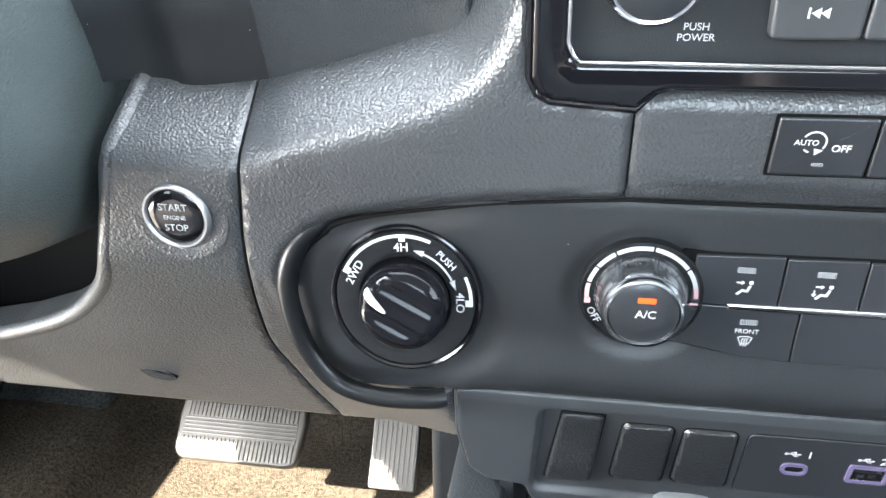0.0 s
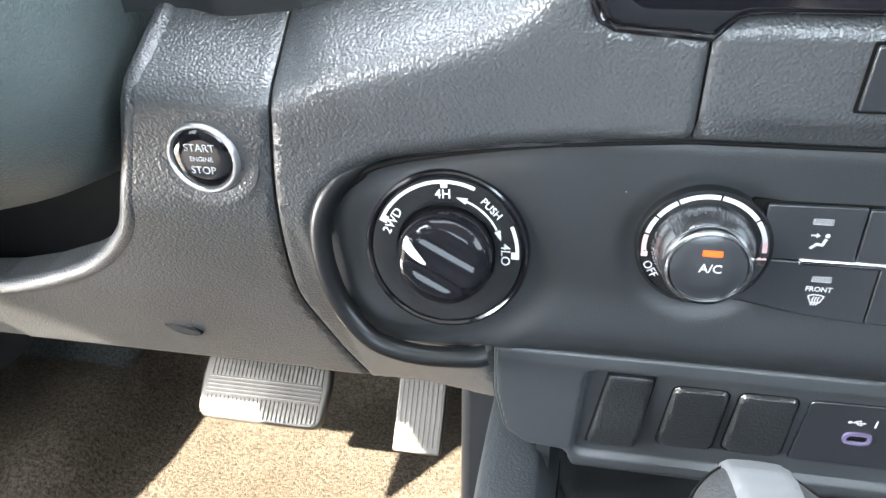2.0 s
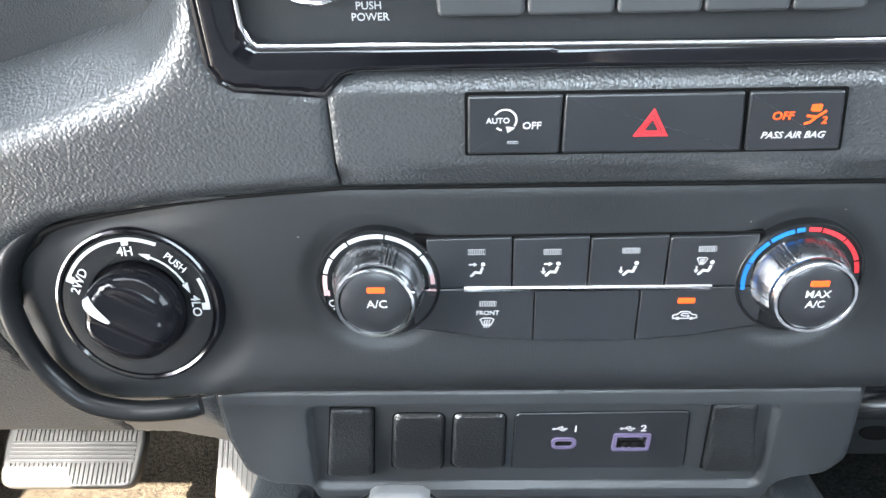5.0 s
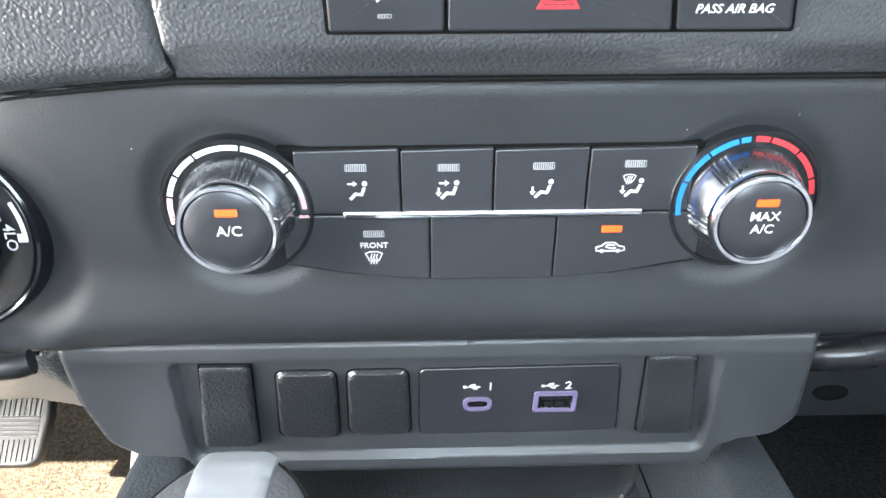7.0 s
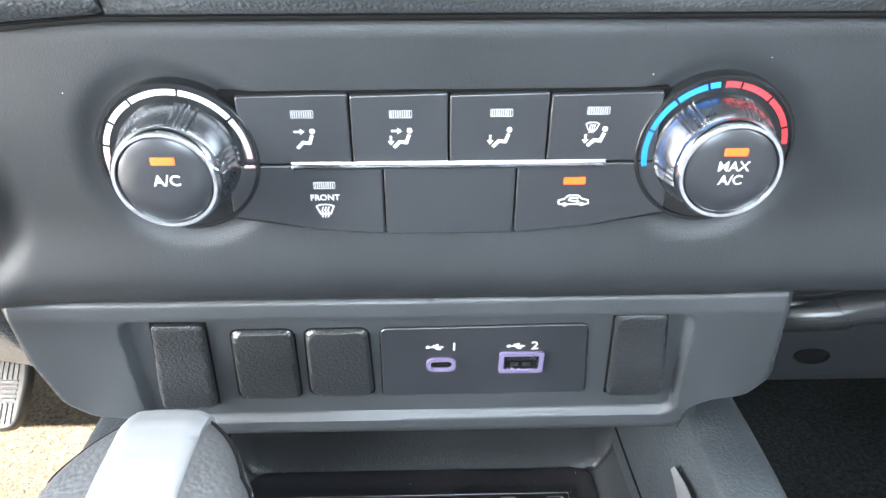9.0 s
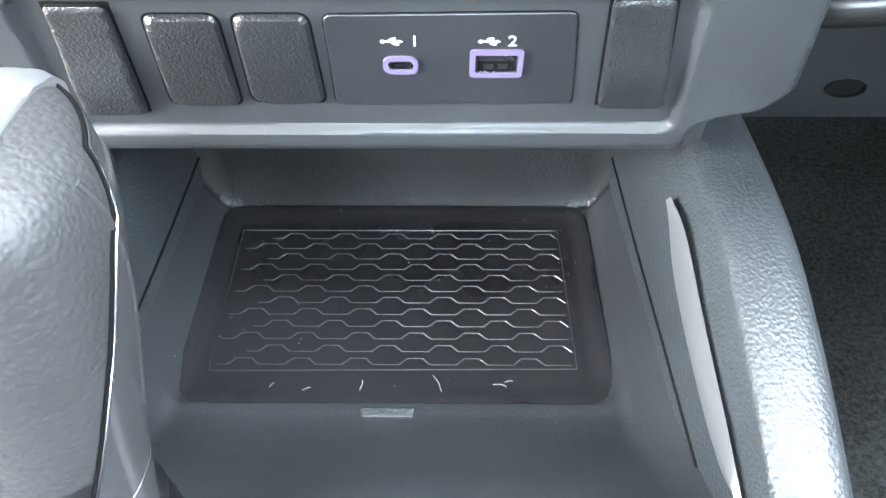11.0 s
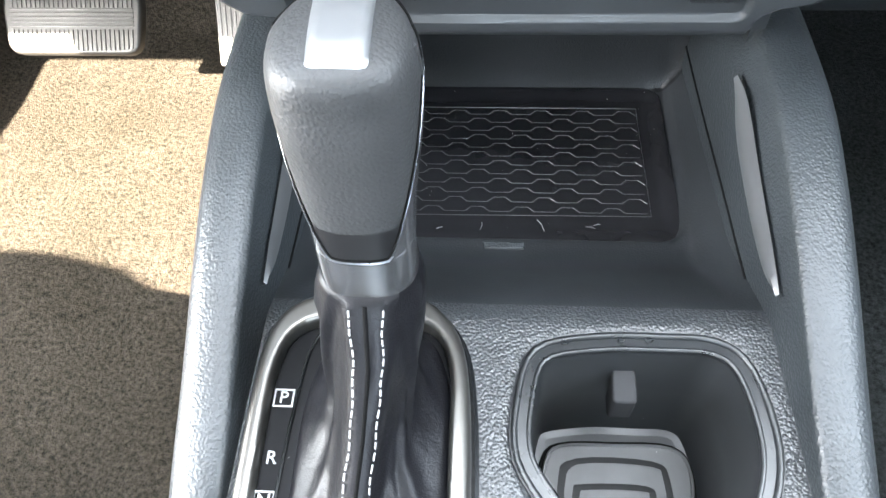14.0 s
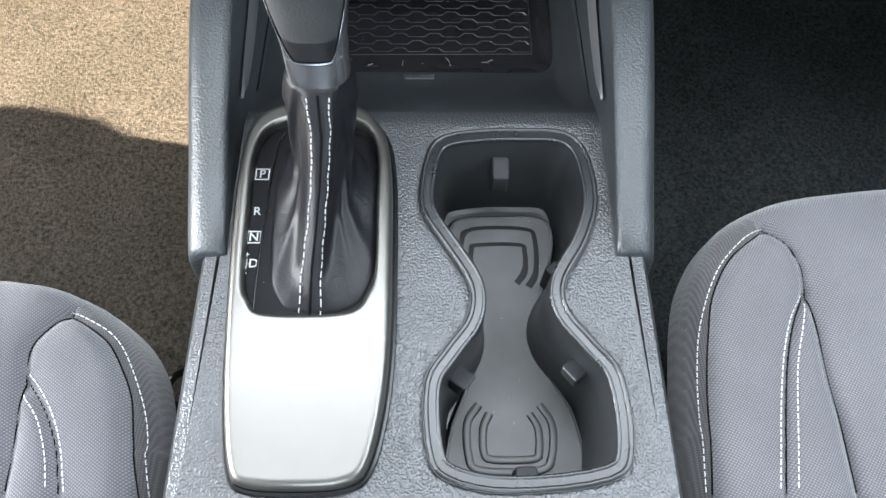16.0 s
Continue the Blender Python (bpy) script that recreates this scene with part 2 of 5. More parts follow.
def stack_frame(v0, w0, tilt, u0=0.0):
    """A frame on the centre stack, its face turned up by tilt degrees."""
    a = radians(tilt)
    o = S_O + V_AX * v0 * 0.001 + W_AX * w0 * 0.001 + Vector((u0 * 0.001, 0, 0))
    return frame_matrix(o, V_AX * math.cos(a) - W_AX * math.sin(a), W_AX * math.cos(a) + V_AX * math.sin(a))


FS = stack_frame(0, 0, 0)                 # centre stack
FH = stack_frame(100, -1.5, 8.5)          # climate fascia
F4 = stack_frame(96, -4, 18, -160.5) @ Matrix.Translation((1.3, 2.2, 6.5))      # four-wheel-drive dial
FZ = frame_matrix((0, 0, 0), (0, 1, 0), (0, 0, 1))   # level: x, y, z in millimetres


def finish(name, verts, faces, mat, sharp=38):
    me = bpy.data.meshes.new(name)
    me.from_pydata([tuple(v) for v in verts], [], faces)
    bm = bmesh.new()
    bm.from_mesh(me)
    bmesh.ops.recalc_face_normals(bm, faces=bm.faces)
    bm.to_mesh(me)
    bm.free()
    me.polygons.foreach_set("use_smooth", [True] * len(me.polygons))
    me.set_sharp_from_angle(angle=radians(sharp))
    me.materials.append(mat)
    return me


def thing(name, label, category, at=(0, 0, 0), group="", kind=""):
    ob = new(name)
    ob.empty_display_size = 0.02
    ob.location = at
    return tagged(ob, label, category, group, kind)


def attach(ob, parent):
    ob.parent = parent
    if parent.parent is None:
        ob.matrix_parent_inverse = parent.matrix_basis.inverted()
    return ob


def part(name, geo, mat, parent=None, label="", frame_=FZ, sharp=38):
    verts, faces = geo
    ob = new(name, finish(name, [frame_ @ Vector(v) for v in verts], faces, mat, sharp))
    if label:
        ob["label"] = label
    if parent:
        attach(ob, parent)
    return ob


def single(name, geo, mat, label, category, frame_=FZ, group="", kind="", sharp=38):
    return tagged(part(name, geo, mat, None, "", frame_, sharp), label, category, group, kind)


def merge(*geos):
    V, F = [], []
    for v, f in geos:
        k = len(V)
        V += list(v)
        F += [tuple(i + k for i in q) for q in f]
    return V, F


def smooth_line(pts, n=6, closed=False):
    """Catmull-Rom through the points."""
    p = [np.array(q, float) for q in pts]
    out, N = [], len(p)
    for i in range(N if closed else N - 1):
        a, b = p[i], p[(i + 1) % N]
        z = p[i - 1] if (closed or i > 0) else 2 * a - b
        c = p[(i + 2) % N] if (closed or i + 2 < N) else 2 * b - a
        for k in range(n):
            t = k / n
            out.append(0.5 * (2 * a + (b - z) * t + (2 * z - 5 * a + 4 * b - c) * t * t + (3 * a - z - 3 * b + c) * t ** 3))
    if not closed:
        out.append(p[-1])
    return [tuple(q) for q in out]


def rounded(pts, r, n=5):
    """A polygon with its corners rounded by r (one number or one for each corner)."""
    N, out = len(pts), []
    for i in range(N):
        rr = r[i] if isinstance(r, (list, tuple)) else r
        a, b, c = (np.array(pts[j % N], float) for j in (i - 1, i, i + 1))
        d1, d2 = (a - b) / np.linalg.norm(a - b), (c - b) / np.linalg.norm(c - b)
        ang = math.acos(max(-1, min(1, float(d1 @ d2))))
        if rr <= 0 or ang > 3.1:
            out.append(tuple(b))
            continue
        k = min(rr / math.tan(ang / 2), 0.48 * np.linalg.norm(a - b), 0.48 * np.linalg.norm(c - b))
        p, q = b + d1 * k, b + d2 * k
        for j in range(n + 1):
            t = j / n
            out.append(tuple((1 - t) ** 2 * p + 2 * t * (1 - t) * b + t * t * q))
    return out


def rect(x0, x1, y0, y1, r=0.0, n=4):
    return rounded([(x0, y0), (x1, y0), (x1, y1), (x0, y1)], r, n)


def area2(p):
    return sum(p[i - 1][0] * p[i][1] - p[i][0] * p[i - 1][1] for i in range(len(p)))


def inset(pts, d):
    """The outline moved inwards by d."""
    p = [np.array(q, float) for q in pts]
    s = 1 if area2(pts) > 0 else -1
    out = []
    for i in range(len(p)):
        e1, e2 = p[i] - p[i - 1], p[(i + 1) % len(p)] - p[i]
        n1, n2 = np.array((-e1[1], e1[0])) * s, np.array((-e2[1], e2[0])) * s
        n1, n2 = n1 / (np.linalg.norm(n1) + 1e-9), n2 / (np.linalg.norm(n2) + 1e-9)
        m = n1 + n2
        m = m / max(0.5, float(m @ m) / 2) if np.linalg.norm(m) > 1e-6 else n1
        out.append(tuple(p[i] + m * d))
    return out


def plate(pts, w0, w1, bev=0.0, seg=3, crown=0.0):
    """A slab with this outline from depth w0 up to w1, its front edge rounded by bev."""
    V, F, N = [], [], len(pts)
    rings = [(pts, w0)]
    if bev > 0:
        for k in range(seg + 1):
            a = k / seg * math.pi / 2
            rings.append((inset(pts, bev * (1 - math.cos(a))), w1 - bev * (1 - math.sin(a))))
        if not crown:
            rings.append((inset(pts, bev + 0.12), w1))
    else:
        rings.append((pts, w1))
    if crown:
        rings.append((inset(pts, bev + 2.0), w1 + crown))
    for q, w in rings:
        V += [(x, y, w) for x, y in q]
    for r in range(len(rings) - 1):
        for i in range(N):
            j = (i + 1) % N
            F.append((r * N + i, r * N + j, (r + 1) * N + j, (r + 1) * N + i))
    F.append(tuple(range((len(rings) - 1) * N, len(rings) * N)))
    F.append(tuple(reversed(range(N))))
    return V, F


def ring_plate(outer, inner, w0, w1):
    """A flat frame between two outlines of equal point count."""
    N = len(outer)
    V = [(x, y, w) for q, w in ((outer, w0), (outer, w1), (inner, w1), (inner, w0)) for x, y in q]
    F = [(r * N + i, r * N + (i + 1) % N, ((r + 1) % 4) * N + (i + 1) % N, ((r + 1) % 4) * N + i) for r in range(4) for i in range(N)]
    return V, F


def lathe(profile, centre=(0, 0), seg=56, wave=None):
    """A turned form about the frame's depth axis; profile: (radius, depth). wave(angle, k) scales the radius of ring k."""
    V, F = [], []
    for k, (r, w) in enumerate(profile):
        for i in range(seg):
            a = 2 * math.pi * i / seg
            rr = r * (wave(a, k) if wave else 1)
            V.append((centre[0] + rr * math.cos(a), centre[1] + rr * math.sin(a), w))
    for k in range(len(profile) - 1):
        for i in range(seg):
            j = (i + 1) % seg
            F.append((k * seg + i, k * seg + j, (k + 1) * seg + j, (k + 1) * seg + i))
    F.append(tuple(range((len(profile) - 1) * seg, len(profile) * seg)))
    F.append(tuple(reversed(range(seg))))
    return V, F


def arc_band(r0, r1, a0, a1, w, centre=(0, 0), n=18):
    """A printed arc from angle a0 to a1 (degrees)."""
    V, F = [], []
    for i in range(n + 1):
        a = radians(a0 + (a1 - a0) * i / n)
        for r in (r0, r1):
            V += [(centre[0] + r * math.cos(a), centre[1] + r * math.sin(a), w), (centre[0] + r * math.cos(a), centre[1] + r * math.sin(a), w - 0.15)]
    for i in range(n):
        k = 4 * i
        F += [(k, k + 2, k + 6, k + 4), (k, k + 4, k + 5, k + 1), (k + 2, k + 3, k + 7, k + 6)]
    return V, F


def stroke(pts, width, w, th=0.12):
    """A flat printed line."""
    geos = []
    for a, b in zip(pts[:-1], pts[1:]):
        a, b = np.array(a, float), np.array(b, float)
        d = (b - a) / np.linalg.norm(b - a)
        n = np.array((-d[1], d[0])) * width / 2
        a, b = a - d * width * 0.3, b + d * width * 0.3
        geos.append(plate([tuple(a - n), tuple(b - n), tuple(b + n), tuple(a + n)], w - th, w))
    return merge(*geos)


def disc(c, r, w, n=14, th=0.12):
    return plate([(c[0] + r * math.cos(2 * math.pi * i / n), c[1] + r * math.sin(2 * math.pi * i / n)) for i in range(n)], w - th, w)


def tube(pts, r, seg=8, closed=False, flat=1.0):
    """A round bar along points (3D)."""
    P = [Vector(p) for p in pts]
    N, V, F = len(P), [], []
    up = Vector((0.13, 0.21, 0.97))
    for i in range(N):
        t = (P[(i + 1) % N] - P[i - 1]) if closed else (P[min(i + 1, N - 1)] - P[max(i - 1, 0)])
        t.normalize()
        a = t.cross(up).normalized()
        b = a.cross(t)
        rr = r[i] if isinstance(r, (list, tuple)) else r
        for k in range(seg):
            q = 2 * math.pi * k / seg
            V.append(tuple(P[i] + a * rr * math.cos(q) + b * rr * flat * math.sin(q)))
    for i in range(N if closed else N - 1):
        j = (i + 1) % N
        for k in range(seg):
            l = (k + 1) % seg
            F.append((i * seg + k, i * seg + l, j * seg + l, j * seg + k))
    if not closed:
        F += [tuple(range(seg)), tuple(range((N - 1) * seg, N * seg))]
    return V, F


def loft(sections, closed=True, caps=True):
    n, V, F = len(sections[0]), [tuple(p) for s in sections for p in s], []
    for k in range(len(sections) - 1):
        for i in range(n if closed else n - 1):
            j = (i + 1) % n
            F.append((k * n + i, k * n + j, (k + 1) * n + j, (k + 1) * n + i))
    if caps and closed:
        F += [tuple(range(n)), tuple(range((len(sections) - 1) * n, len(sections) * n))]
    return V, F


def loft_smooth(sections, n=5, closed=True, caps=True):
    """A loft with Catmull-Rom steps between its sections."""
    S = np.array(sections, float)
    cols = [smooth_line([S[k, i] for k in range(len(S))], n) for i in range(S.shape[1])]
    return loft([[cols[i][k] for i in range(len(cols))] for k in range(len(cols[0]))], closed, caps)


def seg_dist(P, pts, closed=True):
    """Distance and side (left positive) of many points to a polyline."""
    A = np.array(pts, float)
    B = np.roll(A, -1, 0)
    if not closed:
        A, B = A[:-1], B[:-1]
    best, side, near = np.full(len(P), 1e9), np.zeros(len(P)), np.zeros((len(P), 2))
    for a, b in zip(A, B):
        d = b - a
        L2 = d @ d
        if L2 < 1e-12:
            continue
        t = np.clip(((P - a) @ d) / L2, 0, 1)
        q = a + t[:, None] * d
        r = np.hypot(*(P - q).T)
        m = r < best - 1e-9
        best[m], near[m] = r[m], q[m]
        side[m] = (d[0] * (P[:, 1] - a[1]) - d[1] * (P[:, 0] - a[0]))[m]
    return best, np.sign(side), near


def inside(P, pts):
    A = np.array(pts, float)
    B = np.roll(A, -1, 0)
    x, y = P[:, 0], P[:, 1]
    c = np.zeros(len(P), bool)
    for a, b in zip(A, B):
        hit = (a[1] > y) != (b[1] > y)
        xs = a[0] + (y - a[1]) * (b[0] - a[0]) / (b[1] - a[1] + 1e-12)
        c ^= hit & (x < xs)
    return c


def sheet(poly, f, step=2.0, depth=5.0, edge=1.2, holes=(), hole_edge=None):
    """A moulded panel: the outline filled with a fine net at height f(u, v), edges rolled off by edge, sides depth deep."""
    A = np.array(poly, float)
    (x0, y0), (x1, y1) = A.min(0), A.max(0)
    nx, ny = max(2, int((x1 - x0) / step) + 1), max(2, int((y1 - y0) / step) + 1)
    xs, ys = np.linspace(x0, x1, nx + 1), np.linspace(y0, y1, ny + 1)
    C = np.array([((xs[i] + xs[i + 1]) / 2, (ys[j] + ys[j + 1]) / 2) for j in range(ny) for i in range(nx)])
    ok = inside(C, poly)
    for h in holes:
        ok &= ~inside(C, h)
    quads, idx, pts = [], {}, []
    for k in np.nonzero(ok)[0]:
        i, j = k % nx, k // nx
        q = []
        for a, b in ((i, j), (i + 1, j), (i + 1, j + 1), (i, j + 1)):
            if (a, b) not in idx:
                idx[(a, b)] = len(pts)
                pts.append((xs[a], ys[b]))
            q.append(idx[(a, b)])
        quads.append(tuple(q))
    P = np.array(pts)
    count = {}
    for q in quads:
        for a, b in zip(q, q[1:] + q[:1]):
            count[(min(a, b), max(a, b))] = count.get((min(a, b), max(a, b)), 0) + 1
    rim = [e for e, c in count.items() if c == 1]
    bound = sorted({v for e in rim for v in e})
    lines = [list(poly)] + [list(h) for h in holes]
    dist, near, which = np.full(len(P), 1e9), np.zeros((len(P), 2)), np.zeros(len(P), int)
    for n_, ln in enumerate(lines):
        d, _, q = seg_dist(P, ln)
        m = d < dist
        dist[m], near[m], which[m] = d[m], q[m], n_
    for v in bound:
        P[v] = near[v]
        dist[v] = 0
    W = np.array(f(P[:, 0], P[:, 1]), float)
    er = np.where(which == 0, edge, edge if hole_edge is None else hole_edge)
    k = np.clip(er - dist, 0, None)
    W = W - np.where(er > 0, er - np.sqrt(np.clip(er * er - k * k, 0, None)), 0)
    V = [(P[i, 0], P[i, 1], W[i]) for i in range(len(P))]
    F = list(quads)
    back = {v: len(V) + n_ for n_, v in enumerate(bound)}
    V += [(P[v, 0], P[v, 1], W[v] - depth) for v in bound]
    F += [(a, b, back[b], back[a]) for a, b in rim]
    return V, F


def smoothstep(x, a, b):
    t = np.clip((x - a) / (b - a), 0, 1)
    return t * t * (3 - 2 * t)


def lettering(text, size, at, frame_, w=0.1, turn=0.0, bold=0.0, shear=0.0):
    """Printed words as a thin mesh, centred at (u, v); size: the height of a capital in millimetres."""
    cu = bpy.data.curves.new("words", "FONT")
    cu.body, cu.size, cu.align_x, cu.align_y, cu.extrude, cu.resolution_u, cu.offset, cu.shear = text, size * 1.42, "CENTER", "CENTER", 0.06, 3, bold, shear
    ob = bpy.data.objects.new("words", cu)
    me = bpy.data.meshes.new_from_object(ob)
    bpy.data.objects.remove(ob)
    bpy.data.curves.remove(cu)
    me.transform(frame_ @ Matrix.Translation((at[0], at[1], w)) @ Matrix.Rotation(radians(turn), 4, "Z"))
    return me


def words(text, size, at, frame_, mat, parent, w=0.1, turn=0.0, bold=0.02, shear=0.0, name="lettering"):
    me = lettering(text, size, at, frame_, w, turn, bold, shear)
    me.materials.append(mat)
    return attach(new(name, me), parent)


# ---------------------------------------------------------------- setting: ground, cabin shell, floor
def slab(x0, x1, y0, y1, z0, z1):
    return plate([(x0, y0), (x1, y0), (x1, y1), (x0, y1)], z0, z1)


single("ground", slab(-60000, 60000, -60000, 60000, -520, -500), M_GROUND, "pale concrete yard under the vehicle", "ground", kind="structure")


def wall_with_openings(y0, y1, z0, z1, holes, thick, frame_, name, label):
    """A wall plate with openings of any outline cut through it."""
    loops = [[(y0, z0), (y1, z0), (y1, z1), (y0, z1)]] + holes
    flat = [p for lp in loops for p in lp]
    n = len(flat)
    V = [(u, v, w) for w in (0, thick) for u, v in flat]
    tri = tessellate_polygon([[Vector((u, v, 0)) for u, v in lp] for lp in loops])
    F = [tuple(t) for t in tri] + [tuple(i + n for i in reversed(t)) for t in tri]
    k = 0
    for lp in loops:
        m = len(lp)
        F += [(k + i, k + (i + 1) % m, k + (i + 1) % m + n, k + i + n) for i in range(m)]
        k += m
    return single(name, (V, F), M_PAINT, label, "wall", frame_, kind="structure")


SIDE_L = Matrix(((0, 0, 0.001, -0.83), (0.001, 0, 0, 0), (0, 0.001, 0, 0), (0, 0, 0, 1)))
SIDE_R = Matrix(((0, 0, 0.001, 0.78), (0.001, 0, 0, 0), (0, 0.001, 0, 0), (0, 0, 0, 1)))
REAR = Matrix(((0.001, 0, 0, 0), (0, 0, 0.001, -1.15), (0, 0.001, 0, 0), (0, 0, 0, 1)))
# unseen wall: one opening shapes the floor's sun patch, one lights the seat
floor_sun_opening = [(370, 395), (370, 560), (-240, 1060), (-400, 1100), (-609, 1010), (-534, 930), (-458, 887), (-323, 791), (-183, 685), (-74, 584), (-21, 530), (-29, 400), (-65, 60), (370, 60), (350, 170), (216, 377), (301, 395)]
seat_sun_opening = [(-680, 600), (-300, 600), (-321, 760), (-497, 880), (-734, 1010)]
wall_with_openings(-1150, 1150, -60, 1300, [floor_sun_opening, seat_sun_opening], 50, SIDE_L, "wall_left", "unseen driver's side wall with openings cut to shape the sunlight")
side_window = [(-430, 640), (520, 640), (250, 1200), (-430, 1200)]
wall_with_openings(-1150, 1150, -60, 1300, [side_window], 50, SIDE_R, "wall_right", "passenger side body with a wide window opening")
rear_window = [(-620, 680), (620, 680), (560, 1180), (-560, 1180)]
wall_with_openings(-830, 830, -60, 1300, [rear_window], 40, REAR, "wall_rear", "cab rear wall with a window opening")
single("wall_front", slab(-780, 780, 1060, 1110, -60, 720), M_UNDER, "dark firewall ahead of the footwells", "wall", kind="structure")
single("ceiling", slab(-830, 830, -1150, 90, 1260, 1300), M_HEADLINER, "light grey cloth headliner", "ceiling", kind="structure")


def floor_height(x, y):
    z = 20 + 3.0 * np.sin(x * 0.011) * np.cos(y * 0.013)
    z = z + 330 * smoothstep(y, 760, 1060) + 60 * smoothstep(-x, 560, 640) * smoothstep(y, 430, 620)
    z = z + 70 * smoothstep(-np.abs(x), -190, -120)
    return z


single("floor", sheet([(-778, -1140), (778, -1140), (778, 1055), (-778, 1055)], floor_height, 22.0, 30, 0), M_CARPET,
       "greyish brown looped carpet on the cab floor", "carpet", kind="structure")

# ---------------------------------------------------------------- dashboard shells
RIDGE = smooth_line([(-290, 161), (-250, 159), (-217, 158.5), (-198, 165), (-177, 171), (-156, 177.5), (-143, 182.5), (-131, 189.5), (-123, 199), (-119, 208), (-116, 222), (-114, 275)], 4)


HV_CURVE = [(-79.7, 148.0), (-117, 145), (-147, 141), (-178, 135), (-192, 128.4), (-203.5, 117), (-208.5, 104), (-209, 86), (-204.5, 66.5), (-193, 50.6), (-173, 46), (-149, 48.6)]


def dash_form(u, v):
    """Depth of the driver's side of the dash: upright face, face that falls back above the ridge, knee face that falls back below."""
    d, s, _ = seg_dist(np.column_stack([u, v]), RIDGE, False)
    g = d * s
    w = -1.9 * 2.2 * np.log1p(np.exp(np.clip(g / 2.2, -30, 30)))
    k = np.clip((u + 140) / -80, 0, 1)
    v1 = 30 + 80 * k
    w = w - 3.6 * (1 - smoothstep(seg_dist(np.column_stack([u, v]), HV_CURVE, False)[0], 0.0, 7.0)) * smoothstep(v, 60, 110)
    return w - 0.36 * 5 * np.log1p(np.exp(np.clip((v1 - v) / 5, -30, 40)))


dash = thing("dashboard", "dark grey grained plastic dashboard with fitted trim panels", "dashboard", (0, 0.5, 0.36))
SEAM = smooth_line([(-218.2, 178), (-217.8, 157), (-222.4, 128), (-225.3, 107), (-231.2, 76), (-234.8, 47), (-231.5, 20), (-227, -9), (-219.5, -40)], 4)
arm = [(-199, 183.2), (-181.6, 188), (-160, 194.4), (-144, 199.4), (-137.5, 202.4), (-135, 207), (-133.5, 216), (-131, 240), (-129, 270),
       (-112.8, 270), (-112.8, 193), (-110.5, 187.4), (-106.5, 185), (-79.7, 182.7)] + smooth_line(HV_CURVE, 4) + \
      [(-142.6, 49.2), (-141.6, 7.5), (-168, -4.8), (-179, -9)] + [(u + 0.6, v) for u, v in reversed(SEAM)]
part("upper_trim", sheet(arm, dash_form, 2.0, 7, 1.5), M_GRAIN, dash, "grained dash trim with a raised ridge", FS)
knee = [(u - 0.6, v) for u, v in SEAM] + [(-290, -38), (-364, -38), (-441, -37), (-760, -37), (-760, 14), (-455, 17), (-416, 23), (-385, 33), (-352, 48), (-330, 62), (-309, 81), (-294, 100), (-281, 128), (-270, 160), (-265.6, 182), (-259, 178.6), (-243.5, 176.4)]
part("driver_panel", sheet(knee, dash_form, 2.0, 26, 1.5), M_GRAIN, dash, "grained knee panel round the steering column", FS)
rim = smooth_line([(-620, 15.5), (-455, 17), (-416, 23), (-385, 33), (-352, 48), (-330, 62), (-309, 81), (-294, 100), (-281, 128), (-270, 160), (-266, 180)], 5)
part("column_opening_lip", tube([(u + 1.0, v - 1.0, float(dash_form(np.array([u]), np.array([v]))[0]) - 4.2) for u, v in rim], 4.6, 14), M_GRAIN, dash, "rounded lip of the column opening", FS)
gap_line = smooth_line([p for p in HV_CURVE if p[0] < -100], 4)
gap_line = [(u + (2.0 if u < -190 else 0.6), v - (0.4 if v < 60 else 1.8)) for u, v in gap_line]
part("fascia_gap", tube([(u, v, float(dash_form(np.array([u]), np.array([v + 1.5]))[0]) - 1.6) for u, v in gap_line], [0.3 + 1.2 * min(1, i / 12) for i in range(len(gap_line))], 10), M_DARK, dash, "black channel round the fascia", FS)
# right-hand return of the trim, seen past the radio
strip = [(-79, 147.9), (-79, 182.2), (-73.4, 188.4), (-68, 189.6), (230, 189.2), (230, 147.8)]
part("switch_strip", sheet(strip, lambda u, v: 0.6 - 4.6 * smoothstep(-v, -159.5, -149) - 1.0 * np.clip(v - 184.5, 0, 9), 2.0, 9, 1.0), M_GRAIN, dash, "grained strip that carries the hazard switch", FS)


HV_LEFT = smooth_line([(-120, 45), (-150.6, 39.4), (-183, 33), (-197, 26.5), (-206.5, 15), (-210, 2), (-209, -14), (-203.7, -30.7), (-191.2, -44.5), (-171.3, -48.5), (-146.5, -46.5)], 4)
fascia = [(-80, 48.5)] + HV_LEFT + [(-120, -46.5), (230, -45), (230, 50)]


def fascia_form(u, v):
    d, _, _ = seg_dist(np.column_stack([u, v]), HV_LEFT, False)
    bowl = np.hypot(u + 160.5, v + 4)
    w = -(2.6 + 0.6 * (1 - smoothstep(v, 6, 28))) * (1 - smoothstep(d, 3.0, 13.0)) * smoothstep(-u, 112, 165) - 2.2 * smoothstep(bowl, 46, 33)
    for cu, cv in ((-69.5, 7), (81.0, 7.6)):
        w = w - 1.8 * smoothstep(np.hypot(u - cu, v - cv), 30, 24)
    return w + 2.2 * smoothstep(-v, 12, 34) - 5.5 * np.clip((-v - 33) / 13, 0, 1) ** 2 * smoothstep(u, -150, -120) - 2.5 * smoothstep(v, 42, 48.5)


part("climate_fascia", sheet(fascia, fascia_form, 2.0, 8, 1.6), M_MATTE, dash, "matt dark grey fascia", FH)
